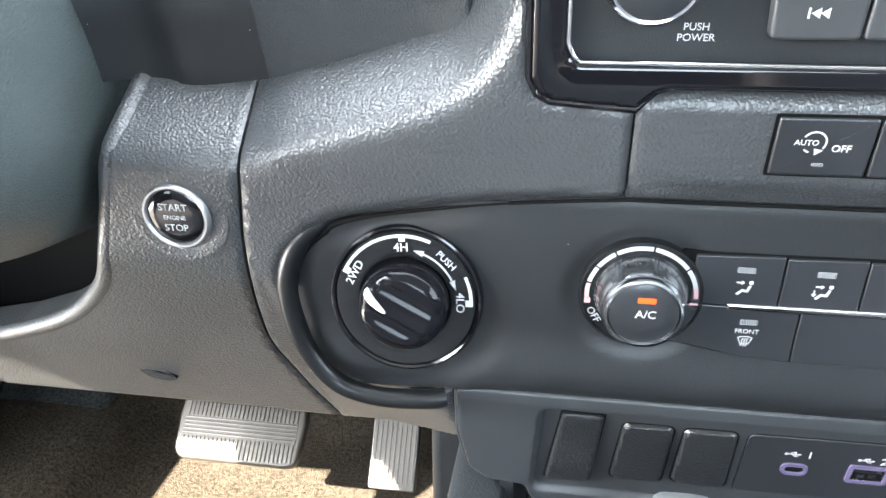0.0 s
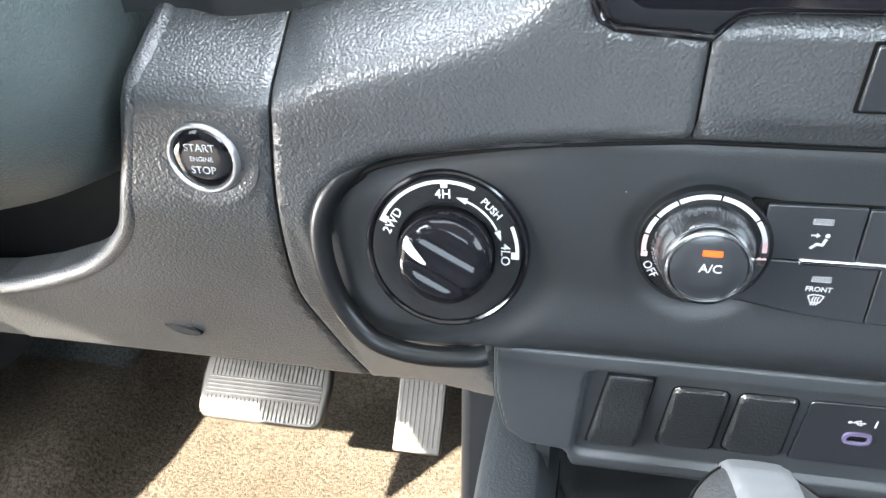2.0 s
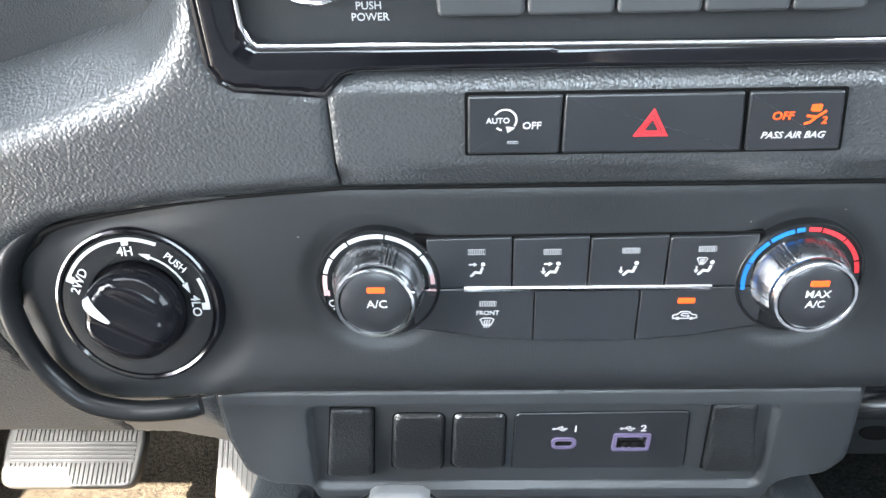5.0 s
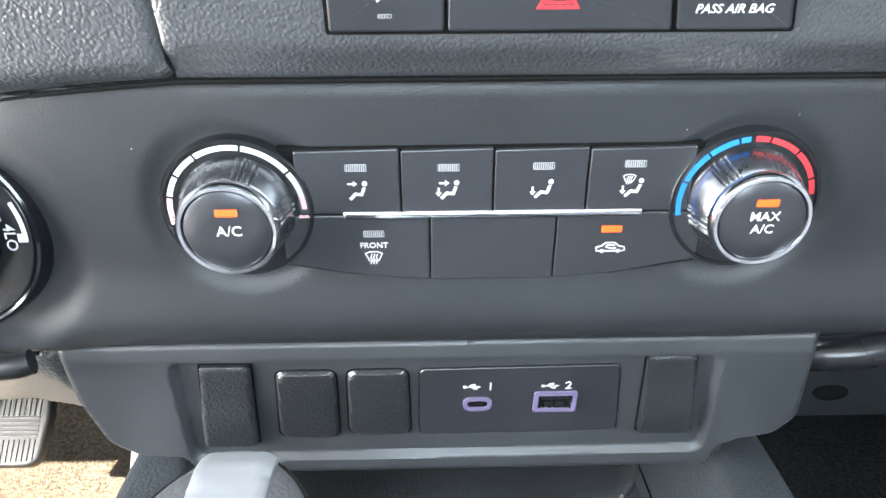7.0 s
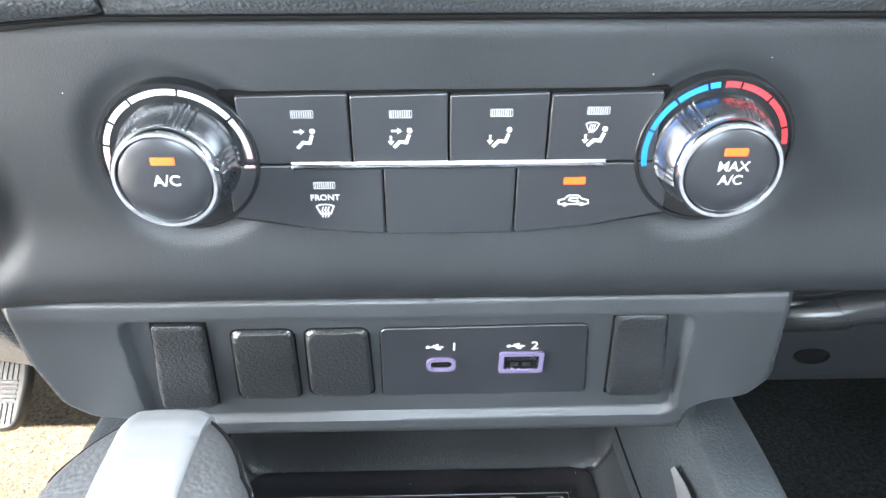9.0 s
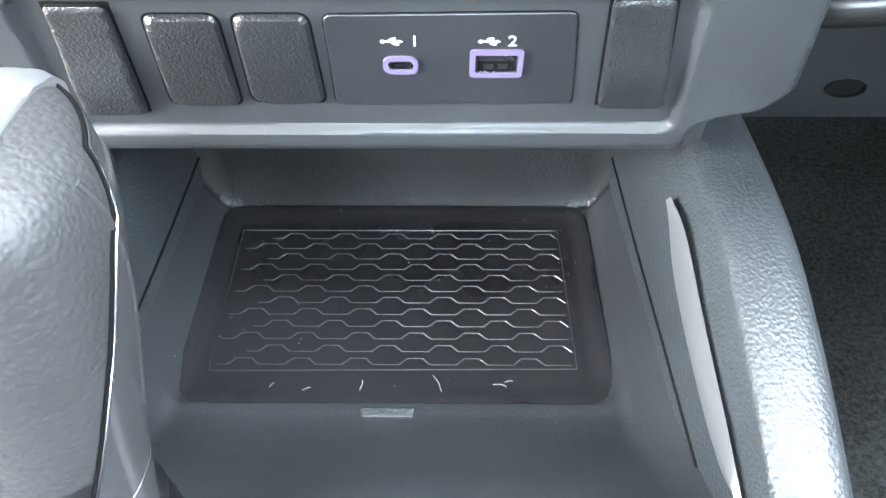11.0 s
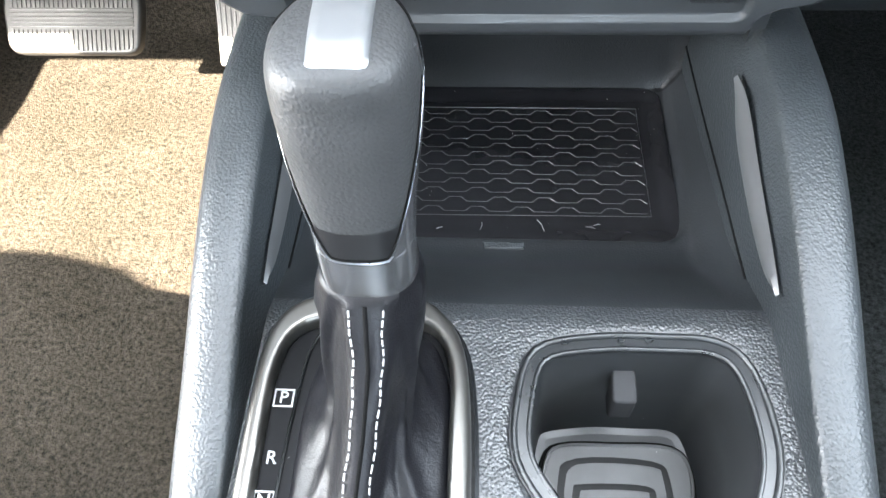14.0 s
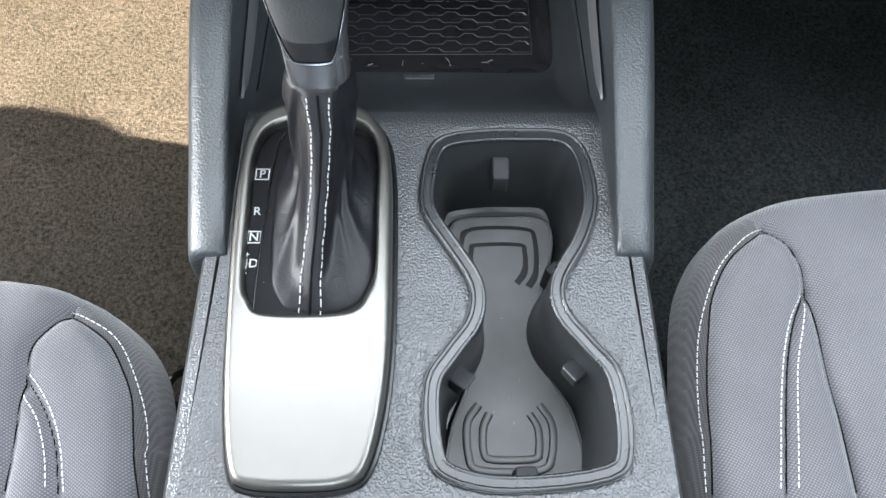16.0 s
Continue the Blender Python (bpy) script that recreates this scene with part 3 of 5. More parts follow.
lip = smooth_line([(-172, 36.5, -1.5), (-186, 33.0, -0.5), (-198, 25, 1.5), (-205, 14, 2.2), (-207.5, 2, 3), (-206, -14, 3.5), (-200.5, -30, 4), (-189, -43.3, 5), (-171, -48, 5.5), (-150, -46.5, 6), (-143.5, -45.6, 4.5)], 5)
part("strip_gap", tube([(-119, 143.2, -4.9), (-98, 145.4, -4.4), (-79, 147.2, -3.9), (60, 147.3, -3.9), (230, 147.2, -3.9)], 0.75, 8), M_DARK, dash, "dark joint above the fascia", FS)
part("recess_lip", tube(lip, [1.4 + 2.9 * smoothstep(i, 0, 14) for i in range(len(lip))], 14), M_LIP, dash, "rounded satin black lip", FH)

lower = rounded([(-141, 52), (-141, 24), (-137, 0), (-128, -8.5), (-110, -10.5), (-104, -35), (97, -33), (100.6, -9), (108, -4.5), (121, -1.5), (127, 8), (122, 53)], [2, 8, 8, 8, 3, 3, 4, 4, 4, 8, 8, 2])
LOW_FIELD = rounded([(-104.5, 44.5), (90.5, 44.5), (95, -11), (-108, -12.5)], 6)


def lower_form(u, v):
    P = np.column_stack([u, v])
    d, _, _ = seg_dist(P, LOW_FIELD)
    d = np.where(inside(P, LOW_FIELD), d, -d)
    return 2.0 - 3.0 * smoothstep(d, -0.8, 2.2) - 0.05 * np.clip(-16 - v, 0, 20) ** 2 - 1.2 * smoothstep(v, 45, 52)


lower_edge = lower + lower[:1]
part("lower_panel_edge", tube([(u, v, float(lower_form(np.array([u]), np.array([v]))[0]) - 2.4) for u, v in lower_edge], 1.0, 10), M_LOWER, dash, "rounded edge of the lower panel", FS)
part("lower_panel", sheet(lower, lower_form, 0.9, 10, 2.2), M_LOWER, dash, "matt lower panel with a recessed switch field", FS)
# hidden body of the dash
part("dash_body", merge(slab(-770, -205, 468, 1050, 400, 700), slab(-205, 205, 430, 1050, 400, 600), slab(205, 770, 440, 1050, 430, 700)), M_UNDER, dash)
def dash_crown(x0, x1, y0, top):
    """Upper body of the dash: rounded front edge, top that falls gently to the windscreen."""
    prof = [(y0, 600), (y0, top - 26), (y0 + 6, top - 10), (y0 + 24, top), (y0 + 200, top + 4), (1055, 730), (1055, 600)]
    return loft([[(x, y, z) for y, z in prof] for x in (x0, x0 + 6, x1 - 6, x1)])


part("dash_top", dash_crown(-108, 770, 362, 775), M_GRAIN, dash, "grained top of the dash")
part("dash_top", dash_crown(-770, -108, 468, 800), M_GRAIN, dash, "grained top of the dash")
# glove box side
glove = [[(x, y, z) for y, z in ((372, 432), (366, 424), (372, 414), (430, 402), (456, 380), (462, 330), (464, 296), (472, 283), (520, 274), (560, 274), (560, 440))] for x in (128, 135, 400, 770)]
part("glove_box_panel", loft(glove), M_DECK, dash, "dark lower dash over the passenger footwell")
part("glove_box_lip", tube(smooth_line([(122, 358, 412), (133, 353, 415), (146, 350, 418), (160, 349, 421), (300, 346, 432), (770, 346, 440)], 4), 6.8, 14), M_SATINBLACK, dash, "rounded lip of the glove box")
part("footwell_hole", lathe([(9, 0), (9, 1.0), (7.5, 1.0), (7.5, 0.4)], seg=24), M_DARK, dash, "", Matrix.Translation((0.2165, 0.4628, 0.308)) @ Matrix.Rotation(radians(80), 4, "X") @ Matrix.Scale(0.001, 4) @ Matrix.Diagonal((1.15, 0.55, 1, 1)))
part("footwell_trim", plate(rounded([(-181, 20), (-100, 20), (-100, 420), (-178, 420)], [8, 2, 2, 8]), -0.0, 260, 7), M_DECK, dash, "smooth grey trim beside the accelerator", Matrix(((0.001, 0, 0, 0), (0, 0, -0.001, 0.735), (0, 0.001, 0, 0), (0, 0, 0, 1))))
# closing pieces behind the dial and under the knee panel
part("knee_backing", sheet([(-760, -18), (-205, -18), (-205, 150), (-760, 150)], lambda u, v: 0 * u - 75, 12, 20, 0), M_DARK, dash, "", FS)

part("column_cavity", slab(-520, -512, 300, 470, 380, 650), M_UNDER, dash, "dark inside of the column opening")

# ---------------------------------------------------------------- instrument hood and steering column
hood = thing("instrument_hood", "dark grey instrument hood with grained edge and ribbed cloth-like infill", "instrument hood", (-0.25, 0.42, 0.56))
low_edge = smooth_line([(-300, 176, -32), (-262, 178, -30), (-243, 176, -27), (-218, 177.4, -27), (-199, 182.6, -27.5), (-181, 187.4, -27.5), (-160, 194, -27.5), (-144, 199, -27.5), (-136.5, 203, -26), (-133, 210, -24), (-131, 230, -20), (-129, 268, -14)], 4)
low_edge = [(u, v - 1.5, float(dash_form(np.array([u]), np.array([v - 1.5]))[0]) - 0.6) for u, v, w in low_edge]
up_edge = [(u, v + (24 if u < -150 else 10 + (268 - v) * 0.2), w + 2) for u, v, w in low_edge]
rim_edge = [(u, v + 14, w + 2) for u, v, w in up_edge]
back_edge = [(u, v + 30, w - 30) for u, v, w in rim_edge]
left_n = next(i for i, p in enumerate(low_edge) if p[0] > -213)
for nm, a, b, lab, mt in (("hood_face", 0, left_n + 1, "smooth dark hood face", M_MATTE), ("hood_infill", left_n, len(low_edge), "finely ribbed infill", M_INFILL)):
    part(nm, loft([[q[i] for i in range(a, b)] for q in (low_edge, up_edge, rim_edge, back_edge)], False), mt, hood, lab, FS, 60)

column = thing("steering_column_cover", "dark greenish grey grained plastic steering column cover", "column cover", (-0.39, 0.33, 0.50))


def column_ring(y, cx, cz, hw, hh, p=3.2, n=40):
    out = []
    for i in range(n):
        a = 2 * math.pi * i / n
        c, s = math.cos(a), math.sin(a)
        out.append((cx + hw * math.copysign(abs(c) ** (2 / p), c), y, cz + hh * math.copysign(abs(s) ** (2 / p), s)))
    return out


part("lower_shell", loft_smooth([column_ring(250, -388, 590, 80, 62), column_ring(256, -388, 588, 96, 78), column_ring(290, -388, 580, 106, 88), column_ring(340, -388, 570, 108, 92), column_ring(430, -388, 560, 100, 92)], 5), M_COLUMN, column)
part("upper_shell", loft_smooth([column_ring(238, -396, 664, 76, 22), column_ring(246, -396, 664, 96, 34), column_ring(290, -396, 668, 112, 42), column_ring(420, -396, 668, 104, 44)], 5), M_COLUMN, column, "upper half of the column cover")
part("joint", tube([(x, y, z) for x, y, z in smooth_line([(-486, 290, 634), (-476, 250, 634), (-440, 240, 636), (-396, 238, 638), (-340, 240, 636), (-300, 250, 634), (-284, 300, 634), (-286, 420, 634)], 4)], 1.6, 6), M_DARK, column, "dark joint line")


def dark_sheet_height(x, y):
    return floor_height(x, y) + 9 + 1.2 * np.sin(x * 0.03) * np.cos(y * 0.021)


# sheet added over the passenger carpet; its dark colour stands in for shade
single("shaded_floor_sheet", sheet(rounded([(178, 150), (620, 150), (700, 1000), (170, 1000)], 45), dark_sheet_height, 14.0, 8, 6.0), M_DARKCARPET,
       "added dark carpet sheet, passenger footwell shade put into its colour", "floor mat")


# ---------------------------------------------------------------- start button
start = thing("start_button", "round black engine start button with a satin metal ring", "start button", (-0.2455, 0.324, 0.512))
FB = FS @ Matrix.Translation((-246.5, 134.5, 0)) @ Matrix.Rotation(radians(-6), 4, "X")
part("recess", lathe([(20.5, -4), (20.5, 0.1), (19.2, 0.3), (15.2, -0.5), (14.2, -3)], seg=64), M_GRAIN, start, "", FB)
part("ring", lathe([(13.6, -4), (13.6, 2.2), (13.0, 3.0), (12.2, 3.0), (11.6, 2.2), (11.6, 1.0)], seg=64), M_BRIGHT, start, "satin silver ring", FB)
cap = part("button", lathe([(11.4, -3), (11.4, 1.9), (10.8, 2.4), (7, 2.7), (2, 2.8)], seg=56), M_PIANO, start, "glossy black button", FB)
for txt, v, sz in (("START", 4.3, 2.9), ("ENGINE", 0.0, 1.8), ("STOP", -4.4, 2.9)):
    words(txt, sz, (0, v), FB, M_GREYPRINT, cap, 2.95)

screw = single("trim_screw_cover", merge(plate(smooth_line([(-11.5, 2.6), (-4, 4), (5, 2.2), (11.5, -2.6), (4, -4), (-5, -2.2)], 4, True), -2, 0.8, 0.6), stroke([(-6, 1.6), (8, -1.4)], 1.8, 1.5)), M_SATINBLACK,
               "small black screw cover set in the knee panel", "screw cover", FS @ Matrix.Translation((-316, 0.5, -39)) @ Matrix.Rotation(radians(-20), 4, "X"))

# ---------------------------------------------------------------- four-wheel-drive selector
dial = thing("drive_mode_dial", "glossy black rotary drive selector with white markings", "rotary selector", (-0.1605, 0.335, 0.475))
part("collar", lathe([(30.8, -16), (30.8, -1.0), (30.2, 0.4), (29.4, 0.7), (28.5, 0.1), (28.3, -2)], seg=80), M_PIANO, dial, "glossy outer ring", F4)
face = part("face", lathe([(28.3, -10), (28.3, -0.5), (27.8, 0.0), (19.3, 0.5), (18.4, 0.2), (18.0, -2)], seg=80), M_SATINBLACK, dial, "black printed face", F4)


GB = F4 @ Matrix.Translation((0.5, -0.5, 0)) @ Matrix.Rotation(radians(-27), 4, "Z")


def grip_form(u, v):
    """Domed knob top with a low bar between two shallow grooves."""
    d = 17.2 - np.hypot(u, v)
    w = 12.2 - 3.6 * (1 - np.clip(d / 6.0, 0, 1)) ** 2.2
    return w + 0.35 * np.exp(-(v / 3.6) ** 4) - 0.6 * np.exp(-((np.abs(v) - 6.2) / 2.2) ** 2) + 0.5 * np.exp(-((np.abs(v) - 11.5) / 2.6) ** 2)


circle = [(17.4 * math.cos(2 * math.pi * i / 72), 17.4 * math.sin(2 * math.pi * i / 72)) for i in range(72)]
grip = part("grip", sheet(circle, grip_form, 0.75, 12, 1.6), M_GRIP, dial, "glossy rounded grip with two shallow grooves", GB, 60)
part("pointer", plate(smooth_line([(-15.4, 2.6), (-10, 0.2), (-4.6, -2.6), (-9.8, -2.6), (-14.2, -0.8)], 4, True), 10, 13.9, 0.4), M_WHITE, grip, "white pointer", GB)
for a0, a1 in ((155, 67), (25, -1)):
    part("scale_arc", arc_band(25.8, 27.1, a0, a1, 0.55), M_WHITE, face, "", F4)
for a, w_ in ((154, 2.6), (92, 2.4), (0.5, 2.6)):
    q = F4 @ Matrix.Rotation(radians(a - 90), 4, "Z")
    part("scale_tick", plate(rect(-w_ / 2, w_ / 2, 24.2, 27.0), 0.3, 0.58), M_WHITE, face, "", q)
part("arrow", arc_band(20.6, 21.3, 70, 27, 0.62), M_WHITE, face, "", F4)
for a, sgn in ((69, 1), (26, -1)):
    q = F4 @ Matrix.Rotation(radians(a - 90), 4, "Z")
    part("arrow_head", plate([(0, 19.8), (-4.0 * sgn, 20.8), (0, 22.2)][::sgn], 0.4, 0.62), M_WHITE, face, "", q)
for txt, a, r, sz in (("2WD", 152, 22.4, 3.3), ("4H", 93, 21.8, 3.4), ("PUSH", 46.5, 23.9, 2.7), ("4LO", 1, 22.0, 3.3)):
    words(txt, sz, (r * math.cos(radians(a)), r * math.sin(radians(a))), F4, M_WHITE, face, 0.6, a - 90, 0.03)

# ---------------------------------------------------------------- climate control
climate = thing("climate_control_unit", "dark climate control unit with two chrome-ringed dials and push buttons", "climate control", (0.006, 0.335, 0.47))
part("backing", plate([(-56, 26.6), (66, 27.0), (72, 5), (70, -12.5), (47, -16.6), (26, -18.8), (-13, -18.8), (-32, -17), (-56, -12.8), (-60, 5)], -5, 0.2), M_DARK, climate, "", FH)


def button(pts, name="push_button", lab=""):
    return part(name, plate(rounded(pts, 0.9, 3), -3, 1.5, 0.5, 3), M_BUTTON, climate, lab, FH)


def lens(parent, u, v, lit=False, w=1.62, frame_=FH, width=6.2, height=2.2):
    o, n_ = rect(u - width / 2, u + width / 2, v - height / 2, v + height / 2, 0.3, 2), int((width - 0.4) / 0.62)
    if lit:
        g = [plate(o, w - 0.3, w)]
    else:
        g = [ring_plate(o, inset(o, 0.16), w - 0.3, w)]
        g += [plate(rect(u - width / 2 + 0.34 + k * 0.62, u - width / 2 + 0.68 + k * 0.62, v - height / 2 + 0.3, v + height / 2 - 0.3), w - 0.3, w) for k in range(n_)]
    return part("indicator", merge(*g), M_ORANGE if lit else M_LENS, parent, "lit orange indicator" if lit else "unlit ribbed indicator", frame_)


def arrow_geo(a, b, w, head=1.5, wd=0.7):
    a, b = np.array(a, float), np.array(b, float)
    d = (b - a) / np.linalg.norm(b - a)
    n = np.array((-d[1], d[0]))
    return merge(stroke([tuple(a), tuple(b - d * head)], wd, w), plate([tuple(b - d * head - n * head * 0.75), tuple(b), tuple(b - d * head + n * head * 0.75)][::1], w - 0.12, w))


def seat_sign(u, v, w):
    """Airflow pictogram: a bent bar and a dot."""
    return merge(disc((u + 2.4, v + 2.7), 0.95, w), stroke([(u + 2.1, v + 0.9), (u + 1.2, v - 1.6), (u - 1.0, v - 1.3), (u - 2.8, v - 3.2)], 1.15, w))


def screen_sign(u, v, w, k=1.0):
    """Windscreen pictogram: a fan outline with three wavy lines."""
    out = [stroke([(u - 3.0 * k, v + 1.6 * k), (u - 1.5 * k, v + 2.3 * k), (u + 1.5 * k, v + 2.3 * k), (u + 3.0 * k, v + 1.6 * k), (u + 1.7 * k, v - 1.4 * k), (u - 1.7 * k, v - 1.4 * k), (u - 3.0 * k, v + 1.6 * k)], 0.42 * k, w)]
    for q in (-1.0, 0.0, 1.0):
        x = u + q * k
        out.append(stroke([(x - 0.3 * k, v - 2.6 * k), (x + 0.2 * k, v - 1.2 * k), (x - 0.2 * k, v), (x + 0.3 * k, v + 1.3 * k)], 0.42 * k, w))
    return merge(*out)


PW = 1.66
row_top = [(-51.5, -21.4), (-20.8, 5.8), (6.4, 33.4), (34.0, 64.5)]
for i, (a, b) in enumerate(row_top):
    bt = button([(a, 25.6), (a, 5.6), (b, 5.6), (b, 26.2)])
    cx = (-34, -7.2, 20.4, 47.0)[i]
    lens(bt, cx + 0.1, (20.5, 20.3, 20.5, 20.9)[i])
    g = [seat_sign(cx + 0.6, 13.2, PW)]
    if i < 2:
        g.append(arrow_geo((cx - 3.0, 15.8), (cx + 0.4, 15.8), PW))
    if i in (1, 2, 3):
        g.append(arrow_geo((cx - 3.4, 13.8), (cx - 3.4, 10.6), PW))
    if i == 3:
        g.append(screen_sign(cx - 1.4, 16.6, PW, 0.74))
    V, F = merge(*g)
    part("airflow_symbol", ([(cx + (x - cx) * 0.82, 13.8 + (y - 13.8) * 0.82, z) for x, y, z in V], F), M_WHITE, bt, "white airflow symbol", FH)
b5 = button([(-57, 5.1), (-57, -11.6), (-32, -16.2), (-12.9, -17.9), (-12.9, 5.1)])
lens(b5, -29.7, -1.2)
words("FRONT", 1.85, (-29.8, -5.2), FH, M_WHITE, b5, PW, 0, 0.03)
part("demist_symbol", screen_sign(-30.0, -9.4, PW, 0.85), M_WHITE, b5, "white demist symbol", FH)
button([(-12.4, 5.1), (-12.4, -17.9), (25.4, -17.9), (25.4, 5.1)], lab="blank button")
b7 = button([(25.9, 5.1), (25.9, -17.9), (46, -16.0), (70, -11.4), (70, 5.1)])
lens(b7, 42.6, -0.5, True)
car = [(-5.2, -1.2), (-5.4, 0.4), (-3.4, 0.9), (-2.0, 2.3), (1.6, 2.3), (3.0, 0.9), (5.2, 0.4), (5.4, -1.0), (3.9, -1.3), (-5.2, -1.2)]
V, F = merge(stroke([(42.9 + x, -7.2 + y) for x, y in car], 0.5, PW), disc((39.8, -8.5), 0.8, PW), disc((45.9, -8.5), 0.8, PW), stroke([(44.4, -5.9), (41.6, -5.9), (41.2, -6.8), (43.4, -7.3)], 0.5, PW), arrow_geo((42.4, -7.3), (45.2, -7.3), PW, 1.1, 0.45))
part("recirculation_symbol", ([(42.9 + (x - 42.9) * 0.82, -7.0 + (y + 7.0) * 0.82, z) for x, y, z in V], F), M_WHITE, b7, "white recirculation symbol", FH)
part("chrome_bar", plate(rect(-38.6, 51.0, 3.9, 6.5, 0.5), -2, 2.4, 0.9), M_CHROME, climate, "slim chrome bar", FH)


def climate_dial(cu, cv, cap_at, caption):
    q = FH @ Matrix.Translation((cu, cv, 0))
    body = part("dial", lathe([(22.8, -6), (22.8, 1.0), (22.2, 1.9), (21.5, 1.9), (21.1, 1.3), (15.5, 1.3)], seg=80), M_SATINBLACK, climate, "black printed dial", q)

    def knurl(a, k):
        grip_ = 0.5 + 0.5 * math.sin(6 * a + 0.4)
        return 1 - (0.03 * (math.sin(60 * a) > 0) * (grip_ > 0.55) if k in (1, 2, 3) else 0)

    part("knob", lathe([(17.2, 0.6), (16.8, 2.0), (15.6, 7.0), (14.7, 10.6), (14.0, 11.6), (13.2, 11.6)], seg=240, wave=knurl), M_SMOKE, body, "ribbed dark metallic knob", q, 25)
    part("chrome_ring", lathe([(13.9, 10.5), (14.6, 12.0), (14.5, 13.8), (13.7, 15.1), (12.8, 15.1), (12.3, 14.0)], seg=72), M_CHROME, body, "polished chrome ring", q)
    capp = part("cap", lathe([(12.3, 11), (12.3, 14.4), (11.8, 14.8), (6, 15.0), (1, 15.0)], seg=64), M_BUTTON, body, "black push cap", q)
    lens(capp, cap_at[0], cap_at[1], True, 15.2, q, 6.2, 2.1)
    for n_, (txt, dv, sz) in enumerate(caption):
        words(txt, sz, (cap_at[0] + 0.1, dv), q, M_WHITE, capp, 15.12, 0, 0.03)
    return body, q


ac, qa = climate_dial(-69.4, 7.4, (0.6, 5.9), [("A/C", 0.1, 3.1)])
for a0, a1, m_ in ((186, 168, M_PINK), (166, 147, M_WHITE), (145, 122, M_WHITE), (120, 82, M_WHITE), (80, 38, M_WHITE), (36, 12, M_WHITE), (12, 0, M_PINK)):
    part("scale_arc", arc_band(18.9, 20.5, a0, a1, 1.55), m_, ac, "", qa)
words("OFF", 2.9, (-19.2 * math.cos(radians(30)), -19.2 * math.sin(radians(30))), qa, M_GREYPRINT, ac, 1.5, -58)
for a, k in ((-10, 1.0), (190, 0.75)):
    c = (19.6 * math.cos(radians(a)), 19.6 * math.sin(radians(a)))
    part("fan_symbol", merge(*[disc((c[0] + 1.05 * k * math.cos(radians(45 + 90 * j)), c[1] + 1.05 * k * math.sin(radians(45 + 90 * j))), 0.85 * k, 1.5) for j in range(4)]), M_PINK, ac, "", qa)
mx_, qm = climate_dial(81.3, 8.4, (0.2, 6.0), [("MAX", 1.7, 2.8), ("A/C", -2.3, 2.8)])
for a0, a1, m_ in ((193, 162, M_BLUE), (160, 132, M_BLUE), (130, 106, M_BLUE), (104, 96, M_BLUE), (92, 80, M_RED), (78, 52, M_RED), (50, 22, M_RED), (20, 6, M_RED)):
    part("scale_arc", arc_band(18.9, 20.5, a0, a1, 1.55), m_, mx_, "", qm)

# ---------------------------------------------------------------- hazard row
part("switch_slot", plate(rounded([(-37.8, 161.6), (78.8, 161.6), (75.0, 182.9), (-37.8, 182.9)], 1.0), -4, 0.9), M_DARK, dash, "", FS)
sw_auto = single("idle_stop_switch", plate(rect(-36.8, -8.6, 162.5, 182.0, 1.0), -2, 2.0, 0.7), M_BUTTON, "dark grey auto stop off switch with white legend", "switch", FS, "dash switches")
words("AUTO", 1.8, (-27.7, 174.0), FS, M_WHITE, sw_auto, 2.1, 0, 0.03)
words("OFF", 2.3, (-17.4, 172.2), FS, M_WHITE, sw_auto, 2.1, 0, 0.04)
part("return_arrow", merge(arc_band(3.2, 3.75, 150, 60, 2.12, (-25.6, 174.2)), arc_band(3.2, 3.75, 60, -35, 2.12, (-25.6, 174.2)), plate([(-24.7, 169.9), (-22.5, 171.6), (-25.2, 172.1)], 2.0, 2.12), arc_band(3.2, 3.75, 255, 225, 2.12, (-25.6, 174.2))), M_WHITE, sw_auto, "", FS)
lens(sw_auto, -23.0, 166.6, False, 2.1, FS, 3.4, 1.0)
sw_haz = single("hazard_switch", plate(rounded([(-7.6, 162.5), (47.6, 162.5), (44.8, 182.0), (-7.8, 182.0)], 1.0), -2, 2.0, 0.7), M_BUTTON, "dark grey hazard switch with a red triangle", "switch", FS, "dash switches")


def tri_ring(c, r0, r1, w):
    o = [(c[0] + r0 * math.cos(radians(90 + 120 * k)), c[1] + r0 * math.sin(radians(90 + 120 * k))) for k in range(3)]
    i = [(c[0] + r1 * math.cos(radians(90 + 120 * k)), c[1] + r1 * math.sin(radians(90 + 120 * k))) for k in range(3)]
    return ring_plate(o, i, w - 0.12, w)


part("triangle", merge(tri_ring((18.9, 171.2), 6.2, 4.4, 2.1), tri_ring((18.9, 171.2), 3.7, 2.5, 2.1)), M_RED, sw_haz, "red warning triangle", FS)
sw_bag = single("airbag_indicator", plate(rounded([(48.9, 162.5), (77.6, 162.5), (73.8, 182.0), (46.2, 182.0)], 1.0), -2, 2.0, 0.7), M_BUTTON, "dark grey passenger airbag indicator with orange lamp legend", "indicator", FS, "dash switches")
words("OFF", 2.6, (57.6, 174.2), FS, M_ORANGE, sw_bag, 2.1, 0, 0.05)
words("PASS AIR BAG", 2.2, (62.0, 167.8), FS, M_WHITE, sw_bag, 2.1, 0, 0.04, 0.15)
words("2", 2.5, (70.2, 172.6), FS, M_ORANGE, sw_bag, 2.1, 0, 0.04)
